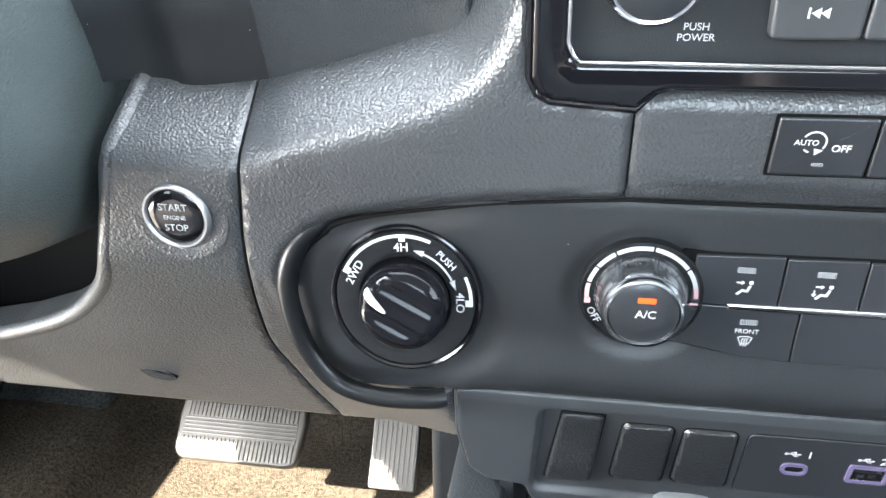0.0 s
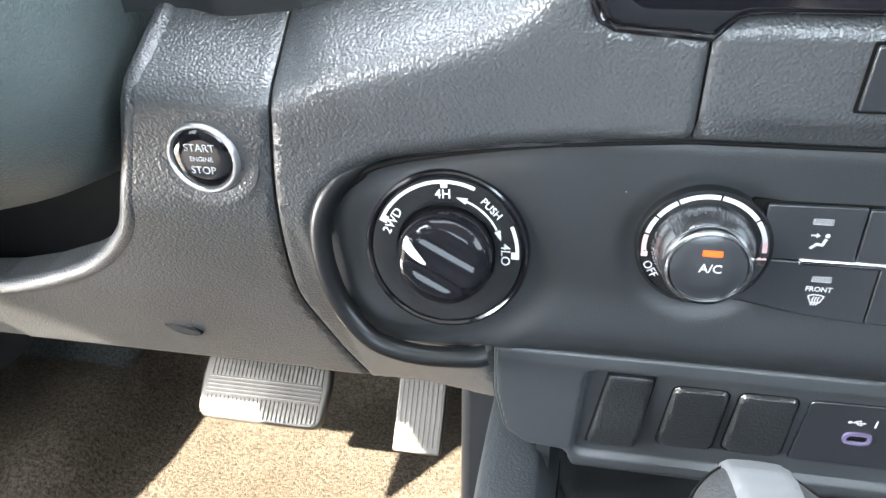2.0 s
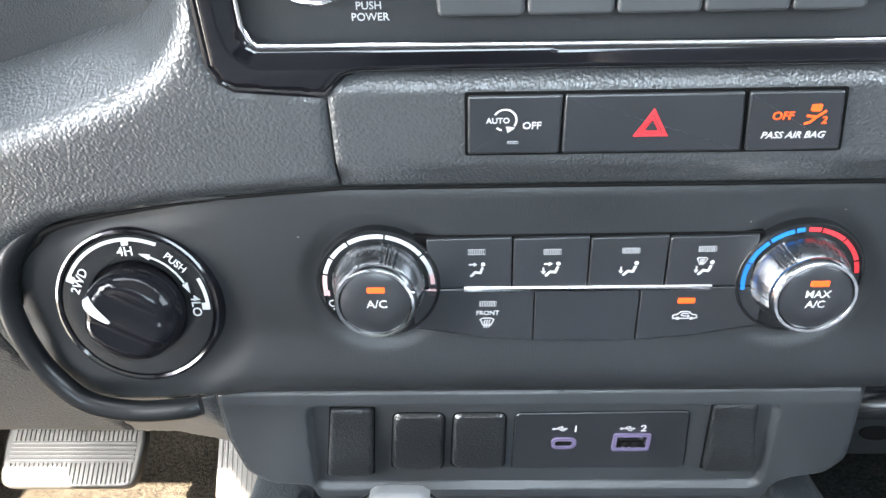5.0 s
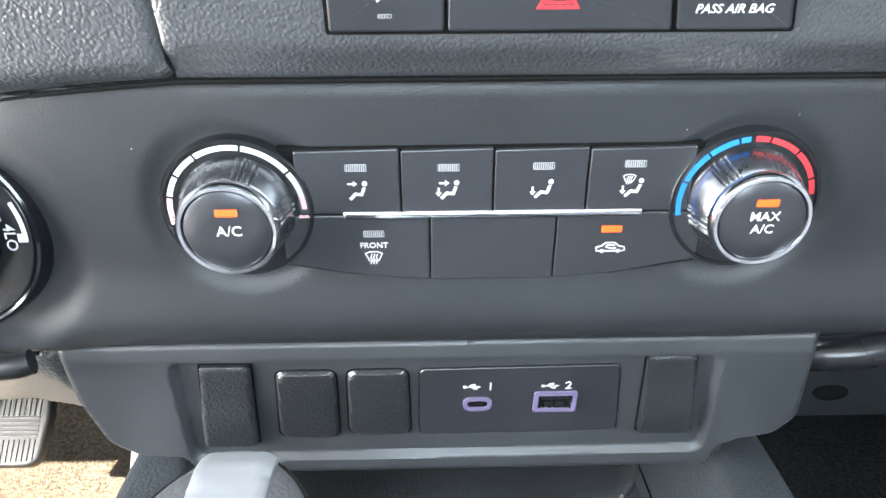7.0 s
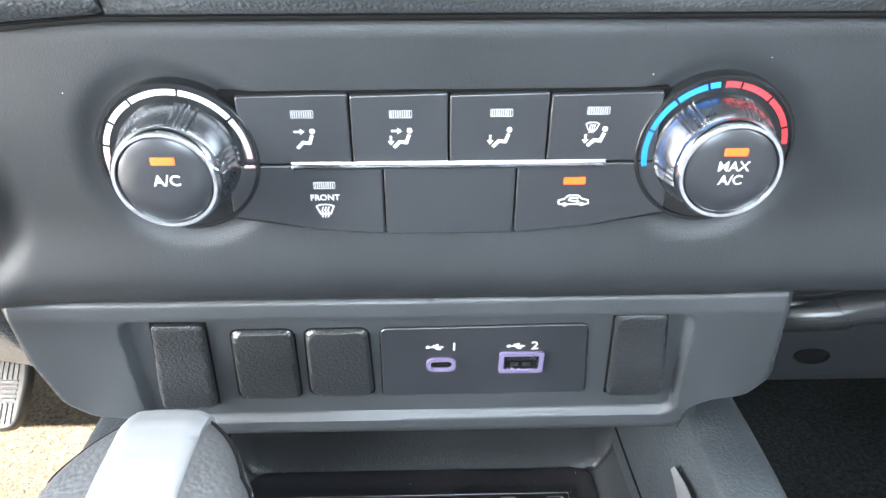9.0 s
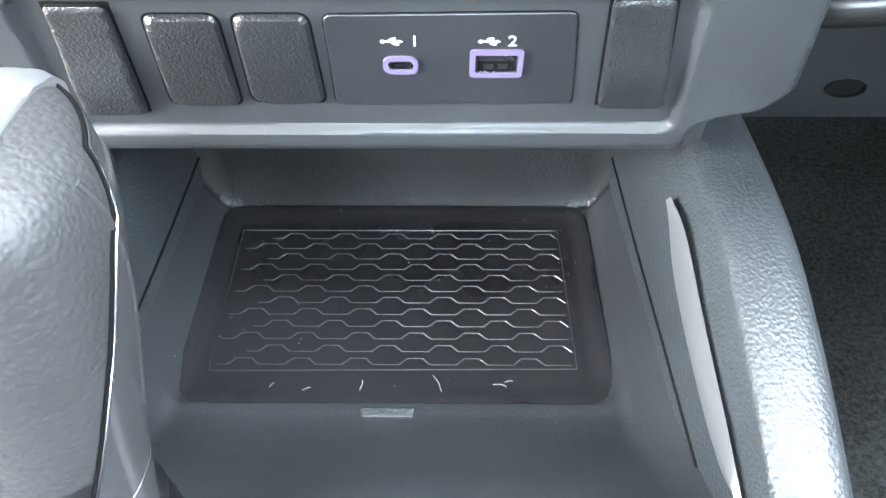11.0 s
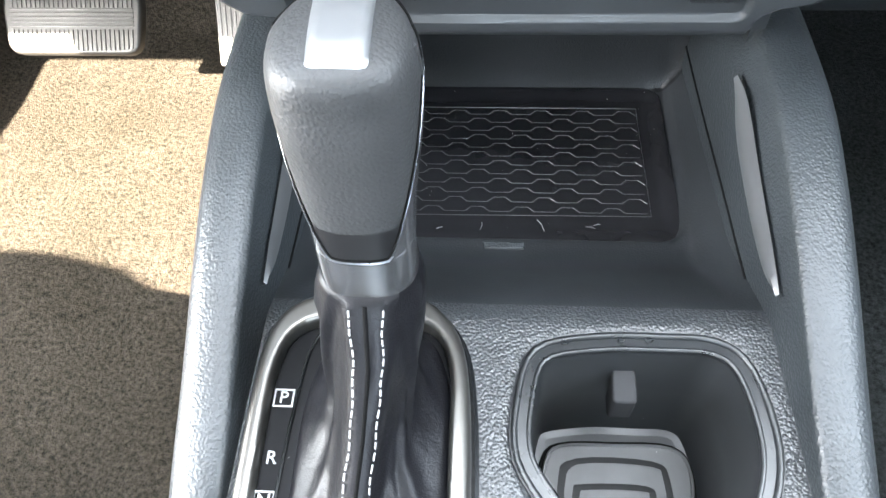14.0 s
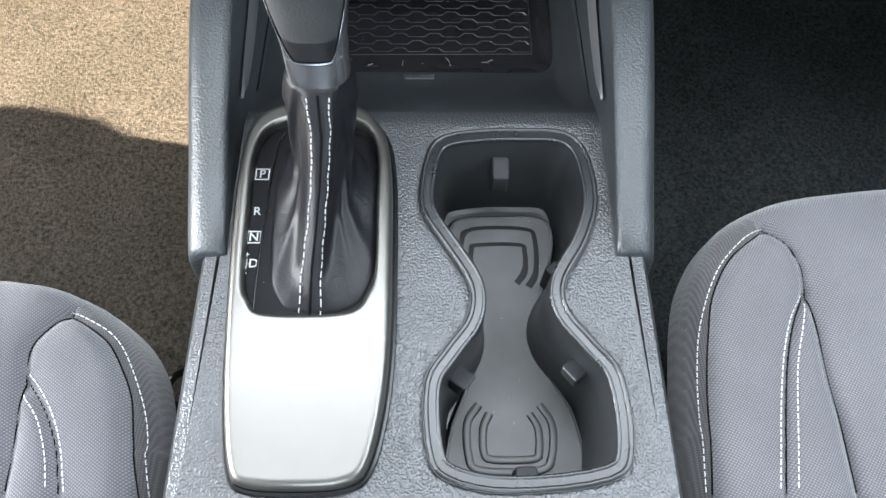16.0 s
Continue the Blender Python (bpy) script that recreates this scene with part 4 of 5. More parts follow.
part("airbag_symbol", merge(plate(rect(65.2, 68.4, 175.6, 178.0, 0.7), 1.98, 2.1), stroke([(69.8, 175.6), (67.6, 173.8), (64.8, 174.2)], 0.8, 2.1), stroke([(67.6, 173.8), (66.0, 172.0), (64.6, 171.6)], 0.8, 2.1)), M_ORANGE, sw_bag, "orange airbag symbol", FS)

# ---------------------------------------------------------------- radio
radio = thing("radio", "black radio unit with piano black bezel and grey button row", "radio", (0.02, 0.31, 0.60))
bezel = [(-112.2, 272), (-112.2, 193), (-109.8, 187.8), (-106, 185.6), (-79.2, 183.4), (-73.6, 189.0), (-68, 190.2), (230, 189.8), (230, 195.6), (-97.6, 197.6), (-100, 199.4), (-101.4, 204), (-101.8, 272)]
BEZEL_IN = [(230, 195.6), (-97.6, 197.6), (-100, 199.4), (-101.4, 204), (-101.8, 272)]


def bezel_slope(u, v):
    """Broad bezel that rolls in towards the radio face."""
    d, _, _ = seg_dist(np.column_stack([u, v]), BEZEL_IN, False)
    return 2.2 - 1.1 * (1 - smoothstep(d, 0.0, 7.5))


part("bezel", sheet(bezel, bezel_slope, 1.1, 8, 1.2), M_PIANO, radio, "piano black bezel", FS, 60)
part("bezel_gasket", tube([(-112.6, 272, 0.4), (-112.6, 193, 0.4), (-110.2, 187.5, 0.4), (-106.2, 185.2, 0.6), (-79.5, 182.9, 0.6), (-73.6, 188.6, -1.6), (-68, 189.8, -2.4), (230, 189.4, -2.4)], 1.3, 8), M_PIANO, radio, "black gasket round the bezel", FS)
part("bezel_edge", tube([(-101.6, 272, -0.4), (-101.2, 204, -0.4), (-99.6, 199.6, -0.4), (-97.2, 197.6, -0.4), (60, 196.3, -0.4), (230, 195.6, -0.4)], 0.9, 10), M_CHROME, radio, "bright inner edge", FS)
part("face", plate([(-101.5, 196.5), (230, 194.6), (230, 272), (-101.5, 272)], -9, -3.0), M_MATTE, radio, "", FS)
qk = FS @ Matrix.Translation((-78.6, 224.5, -4))
part("knob_dish", lathe([(16.5, -1), (16.5, 0.6), (15.6, 1.1), (14.5, 0.6)], seg=64), M_BUTTON, radio, "", qk)
part("volume_knob", lathe([(13.2, 0), (12.8, 9), (12.2, 10.4), (11.2, 11.0), (4, 11.2)], seg=72), M_BUTTON, radio, "dark grey volume knob", qk)
part("knob_ring", lathe([(13.5, 6.6), (13.6, 9.8), (12.6, 11.0), (11.8, 10.6)], seg=72), M_CHROME, radio, "chrome ring", qk)
words("PUSH", 2.2, (-64.6, 207.8), FS, M_GREYPRINT, radio, -2.9, 0, 0.02)
words("POWER", 2.2, (-64.4, 204.6), FS, M_GREYPRINT, radio, -2.9, 0, 0.02)
words("SETTINGS", 2.2, (88.0, 205.5), FS, M_GREYPRINT, radio, -2.9, 0, 0.02)
edges = [-46.8, -20.7, 3.9, 27.7, 51.6, 73.6]
for i in range(5):
    a, b = edges[i] + 0.3, edges[i + 1] - 0.3
    bt = part("radio_button", plate(rounded([(a + (1.5 if i == 0 else 0), 205.6), (b - (1.5 if i == 4 else 0), 205.6), (b, 226), (a, 226)], 2.0), -4, 1.8, 1.2), M_RADIO, radio, "dark grey radio button", FS)
    if i < 2:
        c, s = (a + b) / 2 + 0.5, (1 if i == 0 else -1)
        part("track_symbol", merge(plate([(c - 2.4 * s, 213.4), (c, 211.9), (c, 214.9)][::s], 1.75, 1.9), plate([(c, 213.4), (c + 2.4 * s, 211.9), (c + 2.4 * s, 214.9)][::s], 1.75, 1.9), plate(rect(c - 3.0 * s - 0.3, c - 3.0 * s + 0.3, 211.9, 214.9), 1.75, 1.9)), M_WHITE, bt, "white track symbol", FS)

# ---------------------------------------------------------------- lower switch field
for pts, nm in (([(-94.7, 40.8), (-76.9, 40.6), (-80.6, -3.3), (-101.0, -3.8)], 0), ([(64.2, 42.8), (81.8, 43.0), (88.2, -0.2), (67.2, 0.1)], 1)):
    ob = thing("blank_switch", "tall blank black rocker switch cover with grained lower half", "blank switch", FS @ Vector((*pts[0], 0)), "blank switches")
    part("slot", plate(inset(pts, -0.8), -5, -0.9), M_DARK, ob, "dark gap round the rocker", FS)
    lo, hi = min(p[1] for p in pts), max(p[1] for p in pts)
    part("rocker", sheet(rounded(pts, 2.2), lambda u, v: 1.0 + 1.9 * np.exp(-(((v - lo) / (hi - lo) - 0.30) / 0.30) ** 2), 1.1, 5, 0.7), M_BLANK, ob, "", FS)
for pts in ([(-68.5, 37.0), (-47.2, 37.0), (-48.8, -0.4), (-71.8, -0.2)], [(-43.0, 37.0), (-21.4, 37.1), (-21.2, 0.6), (-44.9, 1.0)]):
    cu_, cv_ = sum(p[0] for p in pts) / 4, sum(p[1] for p in pts) / 4
    ob = thing("blank_cover", "square blank black switch cover with pitted grain", "blank cover", FS @ Vector((cu_, cv_, 0)), "blank covers")
    part("slot", plate(inset(rounded(pts, 3.4), -0.7), -5, -0.95), M_DARK, ob, "dark gap round the cover", FS)
    part("cap", sheet(rounded(pts, 3.6, 6), lambda u, v: 1.6 - 0.0045 * ((u - cu_) ** 2 + 0.5 * (v - cv_) ** 2), 1.1, 5, 1.5), M_BLANK, ob, "", FS)
part("slot", plate(inset(rounded([(-17.0, 37.0), (55.2, 38.0), (58.9, 0.2), (-17.7, -0.4)], 3.0), -0.5), -5, -1.0), M_DARK, dash, "", FS)
usb = thing("usb_socket_panel", "black panel with two purple USB charging sockets", "socket panel", FS @ Vector((20, 18, 0)))
part("plate", plate(rounded([(-17.0, 37.0), (55.2, 38.0), (58.9, 0.2), (-17.7, -0.4)], 3.0), -3, -0.4, 0.5), M_BUTTON, usb, "", FS)


def socket(u0, u1, v0, v1, r, wall, nm):
    o, i = rect(u0, u1, v0, v1, r, 5), rect(u0 + wall, u1 - wall, v0 + wall, v1 - wall, max(0.3, r - wall), 5)
    ob = part(nm, ring_plate(o, i, -3, 0.5), M_PURPLE, usb, "pale purple socket surround", FS)
    part("cavity", plate(i, -3, -0.25), M_DARK, ob, "", FS)
    return ob


sc = socket(-1.2, 9.6, 14.7, 21.7, 3.4, 1.5, "usb_c_socket")
part("shell", ring_plate(rect(0.7, 7.7, 16.6, 19.8, 1.5, 5), rect(1.1, 7.3, 17.0, 19.4, 1.1, 5), -2.5, 0.1), M_SMOKE, sc, "", FS)
part("tongue", plate(rect(1.9, 6.5, 17.9, 18.5), -2, -0.1), M_SATINBLACK, sc, "", FS)
sa = socket(25.2, 41.4, 13.4, 24.3, 1.4, 1.7, "usb_a_socket")
part("shell", ring_plate(rect(27.0, 39.6, 15.2, 22.5, 0.4, 3), rect(27.5, 39.1, 15.7, 22.0, 0.3, 3), -2.5, 0.1), M_SMOKE, sa, "", FS)
part("tongue", plate(rect(27.9, 38.7, 19.8, 21.6), -2, -0.1), M_SMOKE, sa, "", FS)
for k in (0, 1):
    part("contact", plate(rect(29.4 + k * 4.4, 32.4 + k * 4.4, 16.4, 18.6), -2, -0.15), M_SMOKE, sa, "", FS)


def usb_sign(u, v, w, k=1.0):
    return merge(stroke([(u - 3.4 * k, v), (u + 3.2 * k, v)], 0.5, w), disc((u - 3.6 * k, v), 1.0 * k, w), plate([(u + 3.0 * k, v - 0.9 * k), (u + 4.6 * k, v), (u + 3.0 * k, v + 0.9 * k)], w - 0.12, w),
                 stroke([(u - 1.6 * k, v), (u - 0.4 * k, v + 1.5 * k), (u + 0.9 * k, v + 1.5 * k)], 0.45, w), stroke([(u - 0.4 * k, v), (u + 0.8 * k, v - 1.5 * k), (u + 1.9 * k, v - 1.5 * k)], 0.45, w), disc((u + 1.2 * k, v + 1.5 * k), 0.7 * k, w), plate(rect(u + 1.6 * k, u + 2.9 * k, v - 2.1 * k, v - 0.9 * k), w - 0.12, w))


for cu, n_ in ((2.0, "1"), (30.8, "2")):
    part("usb_symbol", usb_sign(cu, 27.4, -0.25, 0.72), M_WHITE, usb, "white charging symbol", FS)
    words(n_, 4.0, (cu + 6.8, 27.4), FS, M_WHITE, usb, -0.25, 0, 0.04)


# ---------------------------------------------------------------- centre console
console = thing("centre_console", "dark grey grained plastic centre console with side bolsters", "centre console", (-0.004, 0.1, 0.02))
CUP = smooth_line([(-3.5, 205), (4.5, 229), (30, 236.3), (60, 237.2), (84, 235.5), (97, 222), (100.8, 188), (92, 160), (77.5, 135), (78.2, 117), (91, 99), (104, 80), (105.5, 42), (93, 25.8), (42, 20.3), (10, 26.5), (0.2, 41), (-1, 76), (10, 95), (22.6, 113), (23.6, 133), (10, 157), (-3.5, 180)], 4, True)
deck_r = [(122, -420), (122, 18), (118, 101), (116, 153), (114.5, 253), (113, 330), (110, 470)]
deck = [(x, y) for x, y in deck_r] + [(-8 - x + 4, y) for x, y in reversed(deck_r)]
WELL = rounded([(-103.5, 321), (93, 321), (93, 443), (-103.5, 443)], 14)


def deck_form(x, y):
    z = 292 - 47 * smoothstep(y, 240, 318) + 190 * smoothstep(y, 441, 476)
    P = np.column_stack([x, y])
    side = np.minimum(113 - x, x + 120)
    z = z + 30 * (1 - smoothstep(side, 0, 20)) * smoothstep(y, 250, 320)
    d, _, _ = seg_dist(P, WELL)
    return z - 4.0 * smoothstep(np.where(inside(P, WELL), d, -d), -1, 3)


def cut(pts, y0, above):
    """The outline on one side of a line across the console."""
    out = []
    for a, b in zip(pts, pts[1:] + pts[:1]):
        if (a[1] >= y0) == above:
            out.append(a)
        if (a[1] >= y0) != (b[1] >= y0):
            t = (y0 - a[1]) / (b[1] - a[1])
            out.append((a[0] + t * (b[0] - a[0]), y0))
    return out


part("top_panel", sheet(cut(deck, 254, False), deck_form, 2.6, 24, 0.0, [CUP], 1.5), M_CONSOLE, console, "grained console top")
part("tray_panel", sheet(cut(cut(deck, 254, True), 439, False), deck_form, 2.6, 24, 0.0), M_DECK, console, "smooth dark tray ahead of the shifter")
# back wall darker than the tray panel: shade under the dash as colour
part("tray_back_wall", sheet(cut(deck, 439, True), deck_form, 1.6, 24, 0.0), M_BACK, console, "grained back wall of the tray, shade put into its black")
for s in (1, -1):
    m = lambda x: x if s > 0 else -4 - x
    q = [[(m(122.6 - (y + 30) * 0.026), y, 292.0), (m(128.2 - (y + 30) * 0.02), y, 291.2), (m(130.6 - (y + 30) * 0.02), y, 288), (m(131.5 - (y + 30) * 0.02), y, 150), (m(136), y, 22), (m(118), y, 22), (m(118 - (y + 30) * 0.026), y, 250)] for y in (-420, -60, 18, 100, 165, 300, 470)]
    part("side_panel", loft(q), M_CONSOLE, console, "grained side panel")


def bolster(s):
    """Padded-looking side rail that rises from the console towards the dash, with its inner wall."""
    top = [(148, 270), (150, 291), (156, 298), (175, 304), (205, 311.5), (260, 327.5), (300, 336.5), (340, 341), (395, 339), (445, 336)]
    secs = []
    for k, (y, z) in enumerate(top):
        a = min(1, (y - 148) / 220)
        xi, xo = 109.5 + 4.5 * a, 133 + 12 * a
        xw = 109.0 - max(0, y - 250) * 0.024
        if k == 0:
            xi, xo = xi + 4, xo - 4
        lo = 262 if y < 200 else 236
        prof = [(xw - 1.0, lo), (xw, z - 22), (xi - 0.6, z - 3.6), (xi - 0.1, z - 1.9), (xi + 1.0, z - 0.8), (xi + 2.6, z - 0.1), (xi + 6, z + 0.3), (xo - 11, z - 0.6), (xo - 6, z - 2.4), (xo - 2.6, z - 5.6), (xo - 0.6, z - 10), (xo + 2.2, z - 30), (xo + 1.0, lo), (xo - 6, lo - 6), (xi + 4, lo - 6)]
        secs.append([((x if s > 0 else -7.5 - x), y, zz) for x, zz in prof])
    first = [(p[0] * 0.4 + secs[0][4][0] * 0.3 + secs[0][10][0] * 0.3, p[1] - 3.0, 0.75 * p[2] + 0.25 * 265) for p in secs[0]]
    ob = part("bolster", loft_smooth([first] + secs, 4), M_RAIL, console, "grained side bolster rising to the dash", FZ, 50)
    mir = lambda x: x if s > 0 else -7.5 - x
    edge_lo = smooth_line([(250, 307), (268, 301), (300, 302), (340, 309), (366, 322)], 6)
    edge_hi = smooth_line([(250, 309), (272, 314), (305, 320), (345, 328), (366, 326)], 6)
    V, F = [], []
    for (ya, za), (yb, zb) in zip(edge_lo, edge_hi):
        for y, z, t in ((ya, za, 0), ((ya + yb) / 2, (za + zb) / 2, 1.0), (yb, zb, 0)):
            x = 108.6 - max(0, y - 250) * 0.024 - 1.0 - 1.4 * t + (z - 310) * 0.05
            V.append((mir(x), y, z))
    for i in range(len(edge_lo) - 1):
        for j in range(2):
            F.append((3 * i + j, 3 * i + j + 1, 3 * i + j + 4, 3 * i + j + 3))
    n0 = len(V)
    V += [(v[0] + (4 if s > 0 else -4), v[1], v[2]) for v in V]
    F += [tuple(i + n0 for i in f) for f in F]
    part("silver_insert", (V, F), M_BRIGHT, ob, "bright satin silver insert")


bolster(1)
bolster(-1)

# slabs added beside and above the tray to keep stray light out
for x0 in (-124, 111):
    part("tray_side_block", slab(x0, x0 + 7, 384, 520, 236, 420), M_DECK, console, "dark slab added to keep side light off the tray")
part("tray_light_block", slab(-128, 120, 372, 520, 396, 402), M_DARK, console, "unseen dark slab added to keep light off the tray")
for s in (1, -1):
    m = lambda x: x if s > 0 else -7.5 - x
    line = [(m(103.7), 446, 276), (m(105.1), 388, 276), (m(106.5), 330, 277.5), (m(108.0), 268, 278.5), (m(108.4), 250, 284)]
    part("tray_seam", tube(smooth_line(line, 6), 0.8, 6), M_DARK, console, "dark joint between tray and bolster")

# cup well
part("cup_rim", ring_plate(inset(CUP, -1.2), inset(CUP, 7.0), 286, 293.4), M_RIM, console, "smooth raised rim of the cup holder")
part("cup_rim_bead", tube([(x, y, 293.5) for x, y in inset(CUP, 0.6)], 1.5, 10, True), M_RIM, console)
part("cup_rim_inner_bead", tube([(x, y, 292.6) for x, y in inset(CUP, 6.6)], 1.3, 10, True), M_RIM, console)
well = [[(x, y, z) for x, y in inset(CUP, d)] for d, z in ((6.6, 291), (8.0, 286), (8.6, 250), (10.5, 222), (13, 214), (20, 213))]
part("cup_well", loft(well, True, False), M_CUP, console, "double cup holder well")
part("cup_floor", plate(inset(CUP, 11), 208, 213.5), M_CUP, console)
for cx, cy, rz, w_ in ((46.5, 221, 180, 11), (17, 86, 50, 11), (86, 91, -50, 12), (53, 30, 0, 12), (82, 163, 128, 9), (14, 164, -128, 9)):
    tall = 0 if w_ == 9 else 1
    q = FZ @ Matrix.Translation((cx, cy, 0)) @ Matrix.Rotation(radians(rz), 4, "Z")
    V, F = plate(rounded([(-w_ / 2, -9), (w_ / 2, -9), (w_ / 2, 6), (-w_ / 2, 6)], 2.2), 253 if tall else 214, 274 if tall else 246, 1.2)
    V = [(x, y + ((274 - z) * 0.18 if y < 0 else 0), z - (y + 9) * 0.25 * (z > 262)) for x, y, z in V]
    # right tab takes the shinier plastic in place of the light it catches
    part("cup_tab", (V, F), M_CUP if cx == 86 else M_TAB, console, "spring tab that grips a cup", q)

liner_o = smooth_line([(14, 203), (22, 213), (50, 214.5), (79, 213.5), (87, 200), (83, 175), (72, 142), (68, 122), (79, 98), (92, 73), (93.5, 38), (54, 34), (14, 36), (12.5, 62), (24, 92), (31.5, 114), (28, 148), (13, 181)], 4, True)
liner = thing("cup_holder_liner", "dusty dark grey rubber liner lying in the cup holder", "liner", (0.05, 0.12, 0.2135))
part("pad", plate(liner_o, 213.6, 218.0, 1.2), M_LINER, liner)


part("lip", tube([(x, y, 218.0) for x, y in inset(liner_o, 1.0)], 0.9, 6, True), M_LINER, liner, "fine raised edge of the liner")
part("edge_gap", tube([(x, y, 214.6) for x, y in inset(liner_o, -0.8)], 1.3, 6, True), M_DARK, liner, "dark gap round the liner")
GROOVES = [[(22.9, 176.8), (23.2, 194), (30.2, 205.5), (68.1, 205.5), (74.8, 196.3), (74.1, 172.6), (67.6, 160.9)],
           [(35.7, 163.4), (30.6, 173.4), (30.2, 189.7), (35.8, 193.2), (63.5, 193.2), (67.2, 187.5), (66.4, 173.4), (59.7, 163.4)]]
RIBS = [[(31.6, 80.9), (24.5, 69.6), (24.8, 50), (31.5, 41), (67.6, 40.8), (76.4, 49.8), (77.3, 68.7), (70.3, 80.8)],
        [(38.2, 75.2), (34.4, 66.1), (34.3, 51.7), (39.3, 47.3), (63.7, 47.5), (68.5, 52.2), (68.6, 66), (63.9, 75.1)]]
for line in GROOVES:
    line = smooth_line(line, 4)
    part("groove", tube([(x, y, 218.0) for x, y in line], [2.5] * len(line), 8, False, 0.06), M_GROOVE, liner, "dark recessed band")
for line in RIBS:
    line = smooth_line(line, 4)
    # shade beside each rib, drawn as a wider black band
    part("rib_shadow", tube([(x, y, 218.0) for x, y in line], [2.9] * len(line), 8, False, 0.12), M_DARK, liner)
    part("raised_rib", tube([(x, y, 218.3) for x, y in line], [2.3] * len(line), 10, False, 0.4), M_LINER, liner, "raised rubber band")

# ---------------------------------------------------------------- tray mat
mat_o = rounded([(-103, 322), (-19, 322), (-17, 316), (5, 316), (7, 322), (92.5, 322), (92.5, 442), (-103, 442)], [9, 1.5, 2, 2, 1.5, 9, 12, 12])
mat_ = thing("tray_mat", "glossy black rubber tray mat with a raised honeycomb pattern", "mat", (-0.005, 0.38, 0.241))


def mat_form(x, y):
    d, _, _ = seg_dist(np.column_stack([x, y]), mat_o)
    return 242.4 + 3.0 * (1 - smoothstep(d, 1.5, 10)) * (0.15 + 0.85 * smoothstep(y, 330, 350)) + 0.6 * np.exp(-((y - 321) / 3.0) ** 2) * np.sin(x * 0.16) * (x > 20)


part("sheet", sheet(mat_o, mat_form, 1.8, 2.5, 0.0), M_MAT, mat_)
hexes = []
for r in range(12):
    y = 342 + r * 7.1
    x = -88 + (13.1 if r % 2 else 0)
    pts, rad = [], []
    while x < 77:
        for dx, dy, rr in ((0.4, 0, 0.17), (5.9, 0, 0.17), (6.0, 0.1, 0.3), (9.4, 3.3, 0.3), (9.5, 3.4, 0.17), (16.4, 3.4, 0.17), (16.5, 3.3, 0.3), (19.9, 0.1, 0.3), (20.0, 0, 0.17)):
            if -89 <= x + dx <= 77:
                pts.append((x + dx, y + dy, 242.45))
                rad.append(rr)
        x += 26.2
    hexes.append(tube(pts, rad, 6))
hexes.append(tube([(-90, 338.5, 242.5), (77.5, 340, 242.5), (77, 426, 242.5), (-91, 426, 242.5)], 0.25, 6, True))
for line in hexes:
    part("honeycomb_line", line, M_HEX, mat_, "fine raised honeycomb line")
part("pull_tab", plate(rounded([(-18, 313), (4, 313), (5, 318), (-19, 318)], 1.2), 243.0, 246.8, 0.8), M_RAIL, mat_, "grey pull tab")
bits = []
for a, b, l, t in ((-20, 331, 5, 80), (14, 332, 9, -65), (42, 331, 6, -12), (-44, 329, 4, 20), (46, 333, 4, 10), (-60, 331, 3, 50)):
    c, s = math.cos(radians(t)) * l / 2, math.sin(radians(t)) * l / 2
    bits.append(tube([(a - c, b - s, 242.8), (a + 0.6, b + 0.5, 243.1), (a + c, b + s, 242.8)], 0.14, 5))
single("lint", merge(*bits), M_WHITE, "short pale lint fibres lying on the tray mat", "lint", kind="stuff")

# ---------------------------------------------------------------- shifter
bez = thing("shifter_bezel", "satin silver shifter bezel with a wide plain rear plate", "shifter bezel", (-0.066, 0.13, 0.292))
bez_o = smooth_line([(-99.5, 31), (-91, 22.5), (-66, 20.8), (-42, 22.5), (-30.5, 31), (-23.5, 60), (-20.6, 97), (-20.6, 150), (-22, 200), (-27.5, 229), (-43, 245.5), (-69, 249), (-96, 244.5), (-109.5, 229), (-112, 201), (-111, 155), (-109.5, 125), (-105.5, 67)], 4, True)
gate_o = smooth_line([(-101.8, 131), (-97, 118), (-90, 110.8), (-65, 109.2), (-41, 112), (-33, 122), (-29.4, 137), (-30, 180), (-31, 214), (-40, 231.5), (-66, 235.4), (-93, 231.5), (-102.8, 215), (-103.6, 178)], 4, True)


def bezel_form(x, y):
    return 301.5 + 4.0 * smoothstep(y, 20, 120) + 3.6 * np.cos((x + 66) / 46 * 1.35)


part("frame", sheet(bez_o, bezel_form, 0.75, 13, 4.5, [gate_o], 2.6), M_SILVER, bez, "satin silver frame")
part("shadow_gap", tube([(x, y, 293) for x, y in inset(bez_o, -1.2)], 1.9, 8, True), M_SATINBLACK, bez, "black outer seam")
gp = part("gate_panel", plate(inset(gate_o, 0.4), 292, 300.5), M_GATE, bez, "dusty black gear position panel")
part("panel_bead", tube(smooth_line([(-88, 229, 300.6), (-91.5, 219, 300.7), (-94, 190, 300.7), (-95, 160, 300.7), (-95.6, 130, 300.7), (-95.6, 114, 300.6)], 5), 0.8, 8), M_SATINBLACK, gp, "raised bead beside the gaiter")
for ch, u, v, box in (("P", -98.8, 200, 1), ("R", -99.4, 175, 0), ("N", -99.6, 158.5, 1), ("D", -98.2, 142, 0)):
    words(ch, 5.2, (u, v), FZ, M_WHITE, gp, 300.62, 0, 0.05)
    if box:
        part("letter_box", ring_plate(rect(u - 4.2, u + 4.2, v - 3.9, v + 3.9), rect(u - 3.5, u + 3.5, v - 3.2, v + 3.2), 300.5, 300.65), M_WHITE, gp)
words("+", 3.6, (-102.2, 147.4), FZ, M_WHITE, gp, 300.62)
